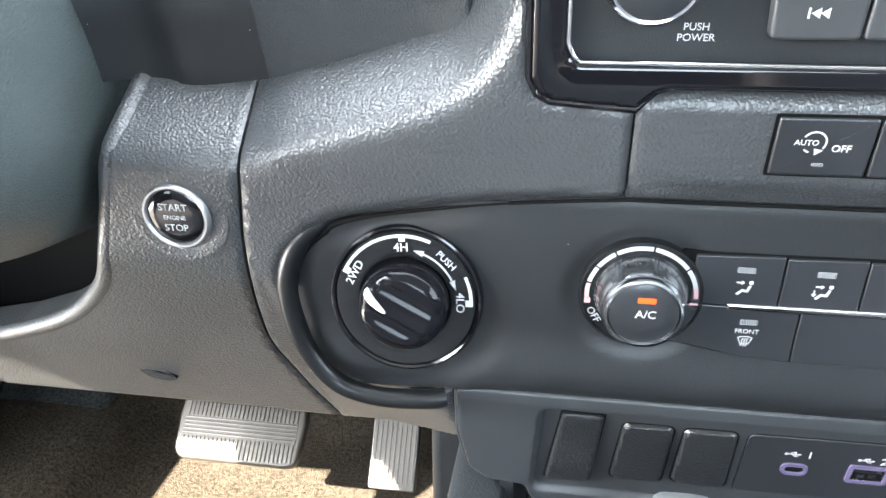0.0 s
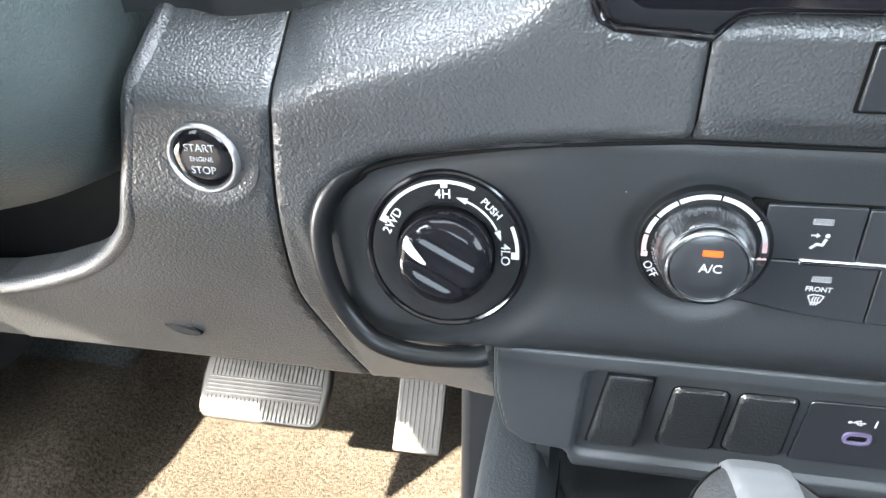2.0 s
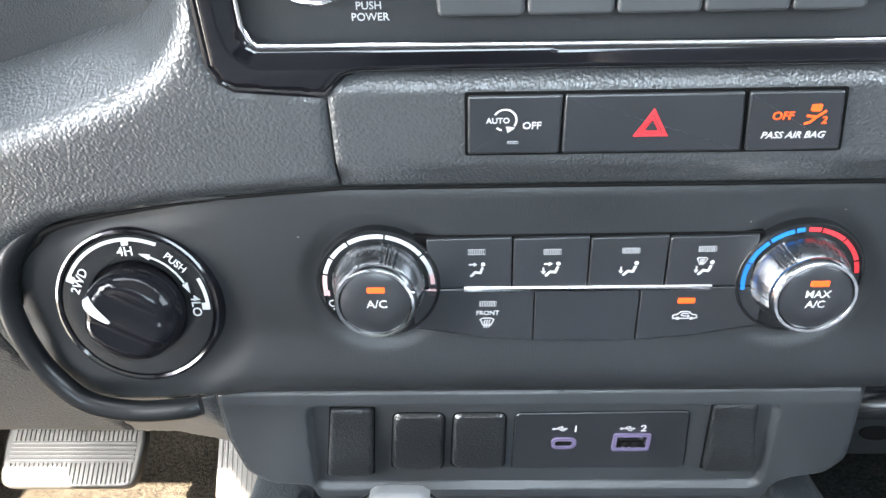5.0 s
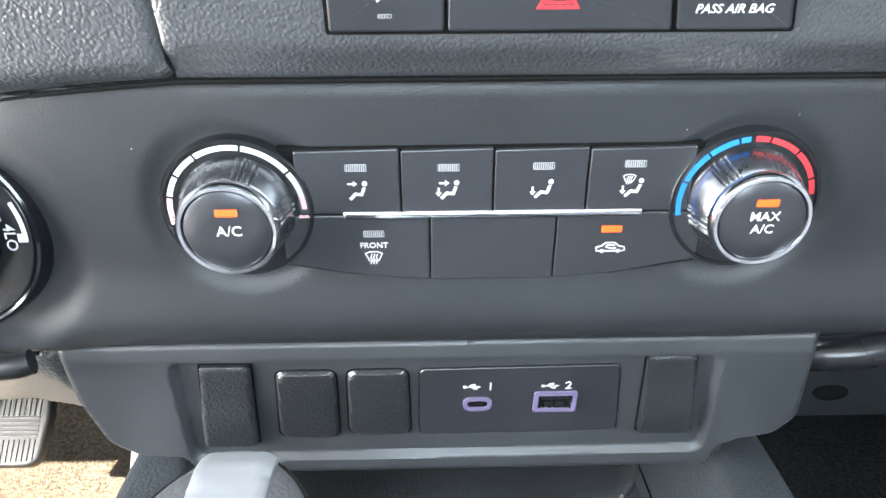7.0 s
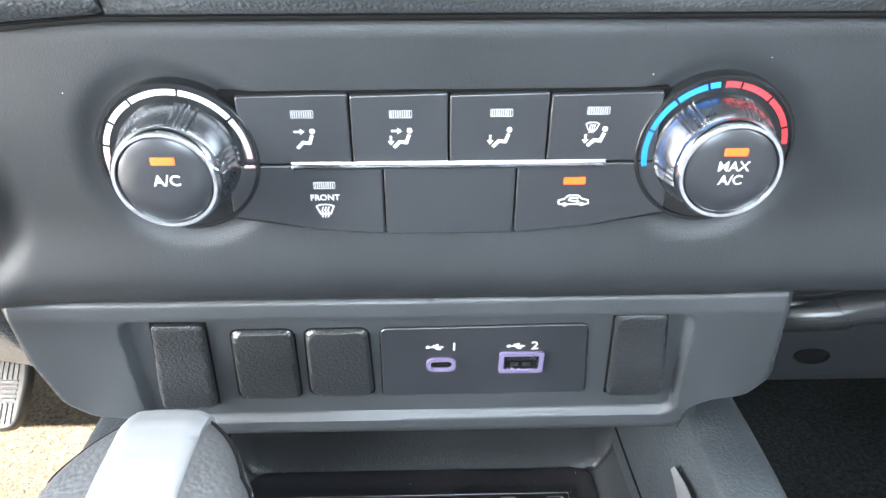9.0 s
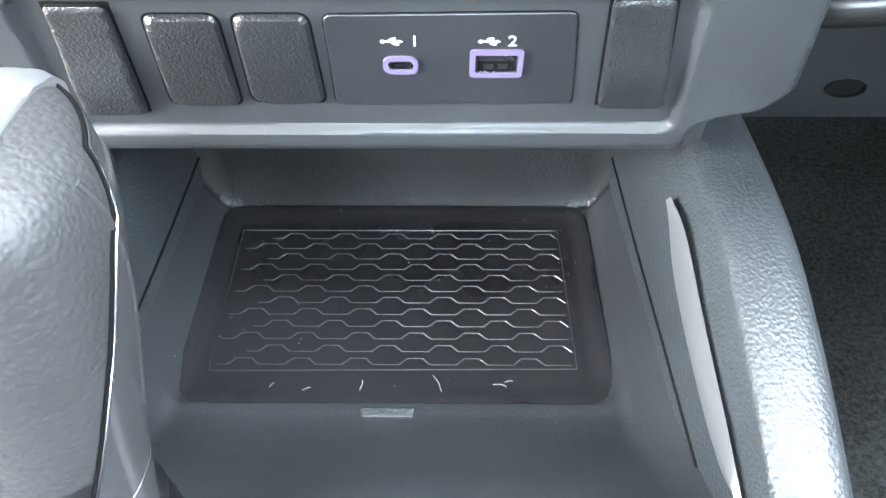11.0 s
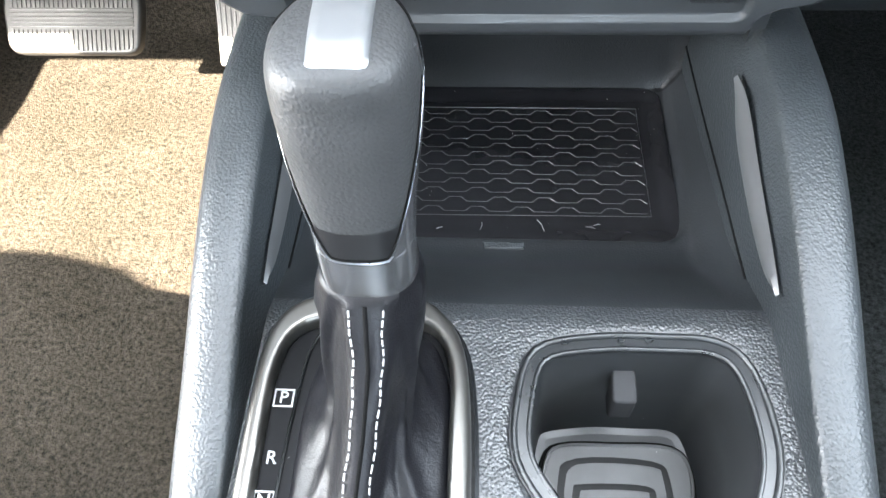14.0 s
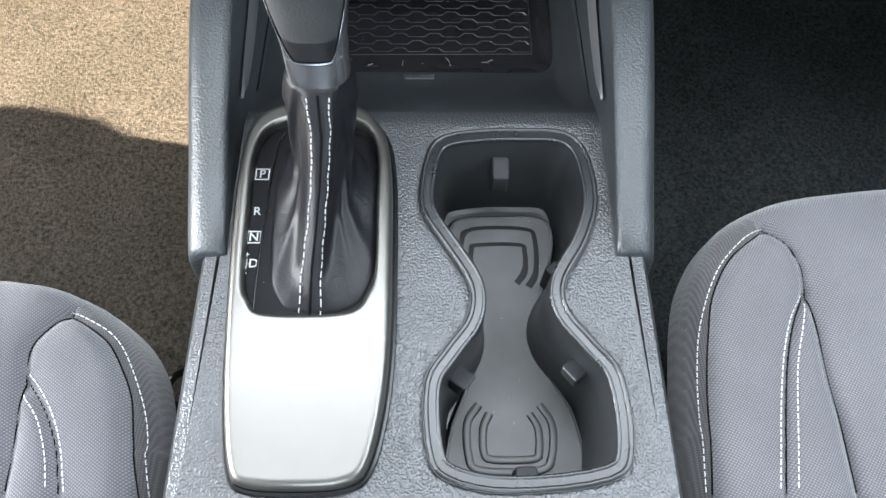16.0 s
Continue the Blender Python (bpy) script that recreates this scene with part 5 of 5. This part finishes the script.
words("-", 3.6, (-102.2, 136.6), FZ, M_WHITE, gp, 300.62)
part("shift_path", stroke([(-102.0, 145.0), (-102.0, 138.6)], 0.4, 300.64), M_WHITE, gp)
part("shift_path", stroke([(-102.0, 142.0), (-100.6, 142.0)], 0.4, 300.64), M_WHITE, gp)

shifter = thing("gear_shifter", "leather automatic gear shifter with stitched gaiter and silver trim", "gear shifter", (-0.058, 0.17, 0.298))


FOLDS = [(-2.35, 0.55, 1.0, 0.16), (-2.0, 0.2, 0.7, 0.12), (-1.05, -0.3, 0.9, 0.13), (-0.7, -0.7, 1.1, 0.17), (-0.2, -0.9, 0.8, 0.15), (0.4, 0.5, 0.9, 0.2), (1.2, 0.3, 0.7, 0.2), (2.0, -0.4, 0.8, 0.2), (2.7, 0.6, 0.9, 0.17), (3.3, 0.8, 1.0, 0.15), (-1.55, 0.0, 0.5, 0.3)]


def ellipse_ring(cx, cy, z, hx, hy, p=2.6, n=144, fold=0.0):
    """A ring of the gaiter; leather creases stand out as narrow ridges that drift round on the way up."""
    out = []
    for i in range(n):
        a = 2 * math.pi * i / n
        c, s = math.cos(a), math.sin(a)
        r = 1.0
        for a0, drift, amp, wide in FOLDS:
            d = (a - a0 - drift * (z - 320) / 50 + math.pi) % (2 * math.pi) - math.pi
            r += fold * amp * (math.exp(-(d / wide) ** 2) - 0.35 * math.exp(-((abs(d) - 2.0 * wide) / wide) ** 2))
        out.append((cx + r * hx * math.copysign(abs(c) ** (2 / p), c), cy + r * hy * math.copysign(abs(s) ** (2 / p), s), z))
    return out


GZ = [296, 300, 303, 308, 315, 325, 340, 356, 366, 374]
G_REAR = [110.5, 111.5, 119, 139, 160, 178, 192, 200, 204, 206]
G_FRONT = [232, 231.5, 229, 227, 228, 230, 232, 234, 235, 236]
G_HX = [31, 30.6, 28.5, 22, 16.5, 15.6, 18.4, 19.8, 19, 17]
G_CX = [-59.5, -59.5, -59.5, -60, -60, -58.8, -58, -57.5, -57, -56.5]
G_FOLD = [0, 0.006, 0.025, 0.06, 0.09, 0.10, 0.085, 0.055, 0.02, 0]


def ridge_x(z):
    """Sideways place of the seam that runs down the rear of the gaiter."""
    return float(np.interp(z, (298, 312, 326, 340, 356, 374), (-65, -63.2, -60, -57.4, -55.6, -56.6)))


def ridge_push(x, z):
    """How far the stitched rear band stands out of the hollows beside it."""
    body = float(np.interp(z, GZ, G_REAR))
    line = 111.5 + (z - 298) * 1.24 + 7 * math.sin((z - 298) / 76 * math.pi)
    return max(0.0, body - line) * math.exp(-((x - ridge_x(z)) / 8.6) ** 4)


def gaiter_ring(z):
    f = lambda a: float(np.interp(z, GZ, a))
    rear, front = f(G_REAR), f(G_FRONT)
    p = 3.4 if z < 303 else 2.5
    ring = ellipse_ring(f(G_CX), (rear + front) / 2, z, f(G_HX), (front - rear) / 2, p, fold=f(G_FOLD))
    return [(x, y - (ridge_push(x, z) if y < (rear + front) / 2 else 0), z) for x, y, z in ring]


gb = part("gaiter", loft([gaiter_ring(z) for z in [296, 298, 300, 301.5, 303, 305, 307, 309.5, 312] + list(np.arange(315, 375, 2.95))]), M_BOOT, shifter, "creased black leather gaiter", FZ, 75)


def rear_of_gaiter(x, t):
    """A point on the stitched band, t from its foot to the collar."""
    z = 299 + 74.5 * t
    f = lambda a: float(np.interp(z, GZ, a))
    k = min(0.95, abs(x - f(G_CX)) / f(G_HX))
    cy, hy = (f(G_REAR) + f(G_FRONT)) / 2, (f(G_FRONT) - f(G_REAR)) / 2
    return x, cy - hy * (1 - k ** 2.5) ** 0.4 - ridge_push(x, z), z


for off in (-4.5, 4.5):
    dash_geo = []
    N = 30
    for i in range(N):
        if i == N - 1:
            continue
        a, b = (i + 0.12) / N, (i + 0.80) / N
        P_ = []
        for t in (a, (a + b) / 2, b):
            x = ridge_x(299 + 74.5 * t) + off * (1.0 + 0.35 * (2 * t - 1) ** 2) + 0.25 * math.sin(41 * t)
            px, py, pz = rear_of_gaiter(x, t)
            P_.append((px, py - 0.5 - (0.25 if t == (a + b) / 2 else 0), pz + 0.6))
        dash_geo.append(tube(P_, 0.34, 6))
    part("stitching", merge(*dash_geo), M_THREAD, gb, "row of pale stitches")
seam_pts = [rear_of_gaiter(ridge_x(299 + 74.5 * t), t) for t in np.linspace(0.01, 0.98, 24)]
part("gaiter_seam", tube([(x, y - 0.3, z + 0.3) for x, y, z in seam_pts], 0.75, 8), M_DARK, gb, "dark middle seam")

KZ = [372, 379.4, 386.9, 396.2, 407.3, 419.4, 429.7, 438.0, 444.5, 448.7, 451.0, 452.2]
K_REAR = [206, 208, 210.5, 212.5, 215, 218, 220, 222, 223, 224.5, 228, 236]
K_FRONT = [236, 238.8, 242.6, 248.3, 256, 264.6, 270.3, 273, 272.8, 269.7, 263.6, 251.6]
KCY, KHY = [(r + f) / 2 for r, f in zip(K_REAR, K_FRONT)], [(f - r) / 2 for r, f in zip(K_REAR, K_FRONT)]
KHX = [15.8, 16.0, 16.4, 17.2, 18.8, 20.6, 21.6, 21.8, 21.0, 19.0, 15.5, 9]
KCX = [-56.5, -56.6, -56.8, -57.1, -57.5, -58.0, -58.4, -58.5, -58.5, -58.5, -58.5, -58.5]


def knob_edge(a):
    """Outline of the knob: boxy towards the driver, rounder and narrower ahead."""
    c, s = math.cos(a), math.sin(a)
    p = 1.9 if s > 0 else 2.7
    return math.copysign(abs(c) ** (2 / p), c) * (1 - 0.15 * max(0.0, s)), math.copysign(abs(s) ** (2 / p), s)


def knob_ring(z, grow=1.0, n=72, a0=0.0, a1=360.0, p=2.7):
    f = lambda a: float(np.interp(z, KZ, a))
    cx, cy, hx, hy = f(KCX), f(KCY), f(KHX) * grow, f(KHY) * grow
    out = []
    full = abs(a1 - a0) >= 359
    for i in range(n):
        a = radians(a0 + (a1 - a0) * i / (n if full else n - 1))
        c, s = knob_edge(a)
        out.append((cx + hx * c, cy + hy * s, z))
    return out


part("knob", loft_smooth([knob_ring(z) for z in KZ], 4), M_KNOB, shifter, "grained grey leather knob", FZ, 70)
side = []
for z in np.linspace(398, 446, 14):
    f = lambda a: float(np.interp(z, KZ, a))
    c, s_ = knob_edge(radians(8 - (z - 398) * 0.25))
    side.append((f(KCX) + f(KHX) * 1.0 * c, f(KCY) + f(KHY) * 1.0 * s_, z))
part("knob_seam", tube(side, 0.8, 8), M_KNOB, shifter, "raised seam in the leather")
part("collar", loft([knob_ring(z, 1.03) for z in (371, 373, 380, 386, 388)]), M_GREYPAINT, shifter, "silver grey collar", FZ)


def vee(a):
    q = abs(((a + 90 + 180) % 360) - 180) / 100
    return 388 + 58 * max(0.0, (min(1.0, q) - 0.26) / 0.74) ** 1.35


V, F = [], []
angs, levels = [360 * i / 96 for i in range(96)], 9
for a in angs:
    for k in range(levels):
        z = 384 + (vee(a) - 384) * k / (levels - 1)
        f = lambda arr: float(np.interp(z, KZ, arr))
        c, s = knob_edge(radians(a))
        g = 1.022
        V.append((f(KCX) + f(KHX) * g * c, f(KCY) + f(KHY) * g * s, z))
for i in range(96):
    j = (i + 1) % 96
    for k in range(levels - 1):
        F.append((i * levels + k, j * levels + k, j * levels + k + 1, i * levels + k + 1))
part("side_trim", (V, F), M_GREYPAINT, shifter, "silver grey lower shell", FZ, 60)
part("chrome_edge", tube([V[i * levels + levels - 1] for i in range(96)], 0.5, 8, True), M_SMOKE, shifter, "thin chrome edge")
part("trim_gap", tube([(V[i * levels + levels - 1][0] * 0.992 - 0.008 * 57, V[i * levels + levels - 1][1] * 0.992 + 0.008 * 232, V[i * levels + levels - 1][2] + 0.9) for i in range(96)], 0.45, 6, True), M_DARK, shifter, "dark gap inside the trim")
V, F = [], []
for i in range(25):
    a = radians(-90 - 42 + 84 * i / 24)
    c, s = knob_edge(a)
    for k in range(6):
        z = 386 + 13.5 * k / 5
        f = lambda arr: float(np.interp(z, KZ, arr))
        V.append((f(KCX) + f(KHX) * 1.012 * c, f(KCY) + f(KHY) * 1.012 * s, z))
F = [(i * 6 + k, (i + 1) * 6 + k, (i + 1) * 6 + k + 1, i * 6 + k + 1) for i in range(24) for k in range(5)]
part("lower_inset", (V, F), M_INSET, shifter, "smooth black inset below the leather", FZ, 60)


def knob_top(x, y):
    """Height of the knob's upper face."""
    for z in np.arange(452.2, 419, -0.2):
        hx, hy, cy = (float(np.interp(z, KZ, a)) for a in (KHX, KHY, KCY))
        if (abs(x + 58.5) / hx) ** 2.7 + (abs(y - cy) / hy) ** 2.7 <= 1:
            return z
    return 419.0


def top_form(x, y):
    raw = np.array([knob_top(a, b) for a, b in zip(x, y)])
    return raw + 1.0


part("top_plate", sheet(rounded([(-65.0, 229.0), (-48.2, 229.0), (-49.5, 272.5), (-67.5, 272.5)], 2.5), top_form, 1.6, 2.5, 0.8), M_BRIGHT, shifter, "bright satin silver top plate", FZ, 60)


# ---------------------------------------------------------------- seats
def stitch_row(line, zf, mat, gap=3.9, length=2.7, r=0.34):
    geos, acc = [], 0.0
    pts = [np.array(p, float) for p in smooth_line(line, 10)]
    cum = [0.0]
    for a, b in zip(pts[:-1], pts[1:]):
        cum.append(cum[-1] + float(np.linalg.norm(b - a)))
    X, Y = [p[0] for p in pts], [p[1] for p in pts]
    s = 0.0
    while s + length < cum[-1]:
        q = [(float(np.interp(t, cum, X)), float(np.interp(t, cum, Y))) for t in (s, s + length / 2, s + length)]
        zz = zf(np.array([p[0] for p in q]), np.array([p[1] for p in q]))
        geos.append(tube([(x, y, z + 0.35 + (0.3 if i == 1 else 0)) for i, ((x, y), z) in enumerate(zip(q, zz))], r, 5))
        s += gap
    return merge(*geos)


def seam_line(line, n=6):
    """A seam: curved in front, straight on its long run to the back."""
    return smooth_line(line[:-1], n) + [line[-1]]


def seat(name, outline, seams, rows, label, high):
    ob = thing(name, label, "seat", (sum(p[0] for p in outline) / len(outline) * 0.001, -0.1, 0.03), "front seats")

    def form(x, y):
        P = np.column_stack([x, y])
        d, _, _ = seg_dist(P, outline)
        z = high - 46 * (1 - np.clip(1 - (1 - np.clip(d / 26, 0, 1)) ** 3, 0, 1) ** 0.45)
        z = z + 8 * smoothstep(d, 20, 60)
        for line in seams:
            ds, _, _ = seg_dist(P, seam_line(line), False)
            z = z - 4.2 * np.exp(-(ds / 2.8) ** 2) - 3.0 * np.exp(-(ds / 11) ** 2)
        return z

    # the outer flank of ribbed cloth ends at the first seam, the woven top begins there
    seam = seam_line(seams[0]) + [(seams[0][-1][0], -420)]
    k = min(range(len(outline)), key=lambda i: math.dist(outline[i], seam[0]))
    flank, top = outline[:k + 1] + seam, outline[k:] + seam[::-1]
    part("cushion", sheet(top, form, 2.2, 15, 0), M_SEAT, ob, "grey woven cloth cushion", FZ, 80)
    part("flank", sheet(flank, form, 1.3, 15, 0), M_FLANK, ob, "ribbed darker grey cloth flank", FZ, 80)
    for line in seams:
        pts = smooth_line(line[:-1], 8)
        zz = form(np.array([p[0] for p in pts]), np.array([p[1] for p in pts]))
        part("seam", tube([(x, y, z + 0.15) for (x, y), z in zip(pts, zz)], 0.55, 6), M_DARK, ob, "dark sewn seam")
    for line in rows:
        part("stitching", stitch_row(line, form, M_SEATTHREAD), M_SEATTHREAD, ob, "pale double stitching")
    x0, x1 = min(p[0] for p in outline) + 20, max(p[0] for p in outline) - 20
    back = [[(cx + (x - cx) * k, y + dy, z) for x, y in rounded([(x0, -520), (x1, -520), (x1, -400), (x0, -400)], 40)] for cx in [(x0 + x1) / 2] for k, dy, z in ((0.94, 0, 250), (1.0, -6, 330), (1.0, -60, 620), (0.9, -92, 780), (0.7, -105, 840), (0.45, -108, 856))]
    part("backrest", loft_smooth(back, 4), M_SEAT, ob, "grey cloth backrest", FZ, 70)
    part("seat_base", slab(min(p[0] for p in outline) + 40, max(p[0] for p in outline) - 40, -400, 60, 24, 200), M_DARK, ob, "black seat base")
    return ob


out_r = smooth_line([(140, -420), (141, -200), (143, 22), (146, 60), (150.5, 96), (156, 130), (165, 156), (184, 182), (217, 198), (258, 205), (304, 209), (400, 212), (560, 206), (640, 150), (650, 0), (650, -420)], 4)
seat("passenger_seat", out_r, [[(202, 171), (180, 153), (167, 131), (161, 107), (156, 78), (152.5, 45), (150, 20), (149, -300)], [(204, 173), (213, 162), (216, 147), (216, 132), (217, 113), (216, 79), (217, 53), (217, 19), (220, -300)], [(214, 126), (205, 110), (197, 87), (190, 56), (183, 19), (180, -300)]],
     [[(203, 174), (187, 163.5), (171, 145.5), (159, 117), (153, 86), (149.5, 53), (147.5, 20)], [(213, 127), (202.5, 112), (194, 89), (186.5, 58), (179, 19)], [(214, 122), (208, 107), (200, 84), (193.5, 53), (187, 19)]], "grey cloth passenger seat cushion with pale stitching", 291)
out_l = smooth_line([(-141, -420), (-142, -200), (-146, 23), (-149, 48), (-155, 75), (-163, 97), (-178, 117), (-198, 132), (-222, 142), (-246, 146), (-267, 148), (-400, 163), (-500, 180), (-560, 174), (-640, 110), (-650, -60), (-650, -420)], 4)
seat("driver_seat", out_l, [[(-206, 119), (-193, 112), (-180, 102), (-170, 87), (-163, 71), (-158, 48), (-152, 20), (-150, -300)], [(-205, 121), (-213, 111), (-218, 99), (-217, 84), (-216, 67), (-213, 45), (-212, 22), (-214, -300)], [(-214, 77), (-206, 68), (-199, 57), (-192, 41), (-187, 21), (-182, -300)]],
     [[(-206, 122), (-194, 116.5), (-180, 108.5), (-170, 96.5), (-161, 78), (-154, 56), (-148.5, 21)], [(-214, 82), (-205.5, 73.5), (-196.5, 60.5), (-189.5, 44.5), (-183, 21)], [(-215, 71), (-206.5, 62), (-201, 53), (-195, 38), (-191, 21)]], "grey cloth driver seat cushion with pale stitching", 289)

buckle = thing("seat_belt_buckle", "black seat belt buckle between the seat and the console", "buckle", (-0.155, 0.06, 0.06))
part("housing", plate(rect(-170, -146, 40, 88, 8), 60, 205, 5), M_SATINBLACK, buckle)
part("release_button", plate(rect(-166, -150, 66, 84, 4), 204, 209, 2), M_SATINBLACK, buckle)
part("strap_loop", tube(smooth_line([(-178, 95, 190), (-168, 106, 198), (-152, 108, 198), (-140, 98, 190)], 5), 2.4, 8), M_SATINBLACK, buckle)

# ---------------------------------------------------------------- pedals
rest = [[(x, y, z - dz) for y, z in ((652, 14), (660, 34), (700, 66), (780, 128), (900, 235), (1000, 345), (1000, 14))] for x, dz in ((-775, 0), (-648, 0), (-638, 3), (-633, 10))]
single("footrest", loft(rest), M_DARKCARPET, "dark grey carpeted footrest in the driver's footwell", "footrest", sharp=50)
brake = thing("brake_pedal", "wide ribbed brake pedal with a bright metal face", "brake pedal", (-0.385, 0.62, 0.20))
PB = Matrix.Translation((-0.3845, 0.592, 0.182)) @ Matrix.Rotation(radians(42), 4, "X") @ Matrix.Scale(0.001, 4)
pad = part("pad", plate(rounded([(-60, -31), (60, -31), (63, 8), (61, 31), (-61, 31), (-63, 8)], [14, 14, 6, 10, 10, 6]), -10, 0, 3.0), M_DULLMETAL, brake, "worn metal pad", PB)
for k in range(27):
    x = -54 + k * 4.15
    for v0, v1 in ((9, 29), (-28 + 3 * abs(x / 60) ** 3, -10)):
        part("rib", plate(rect(x - 1.1, x + 1.1, v0, v1), -0.5, 0.8, 0.35, 2), M_DULLMETAL, pad, "", PB)
for k in range(5):
    part("rib", plate(rect(-56, 56, -7.5 + k * 3.6, -5.9 + k * 3.6), -0.5, 0.7, 0.3, 2), M_DULLMETAL, pad, "", PB)
part("arm", tube(smooth_line([(-385, 612, 190), (-385, 660, 240), (-385, 700, 330), (-385, 720, 480)], 5), 9, 8, False, 0.5), M_GREYPAINT, brake, "metal pedal arm")
gas = thing("accelerator_pedal", "tall narrow accelerator pedal with a ribbed metal face", "accelerator pedal", (-0.24, 0.57, 0.05))
PG = Matrix.Translation((-0.238, 0.597, 0.166)) @ Matrix.Rotation(radians(52), 4, "X") @ Matrix.Scale(0.001, 4)
gpad = part("pad", plate(rect(-22, 22, -32, 60, 3), -8, 0, 1.5), M_DULLMETAL, gas, "worn metal pad", PG)
for k in range(9):
    part("rib", plate(rect(-19 + k * 4.6, -17.2 + k * 4.6, -26, 58), -0.5, 0.5, 0.25, 2), M_DULLMETAL, gpad, "", PG)
part("arm", tube([(-238, 640, 190), (-238, 690, 290), (-238, 720, 480)], 8, 8), M_UNDER, gas, "dark pedal arm")
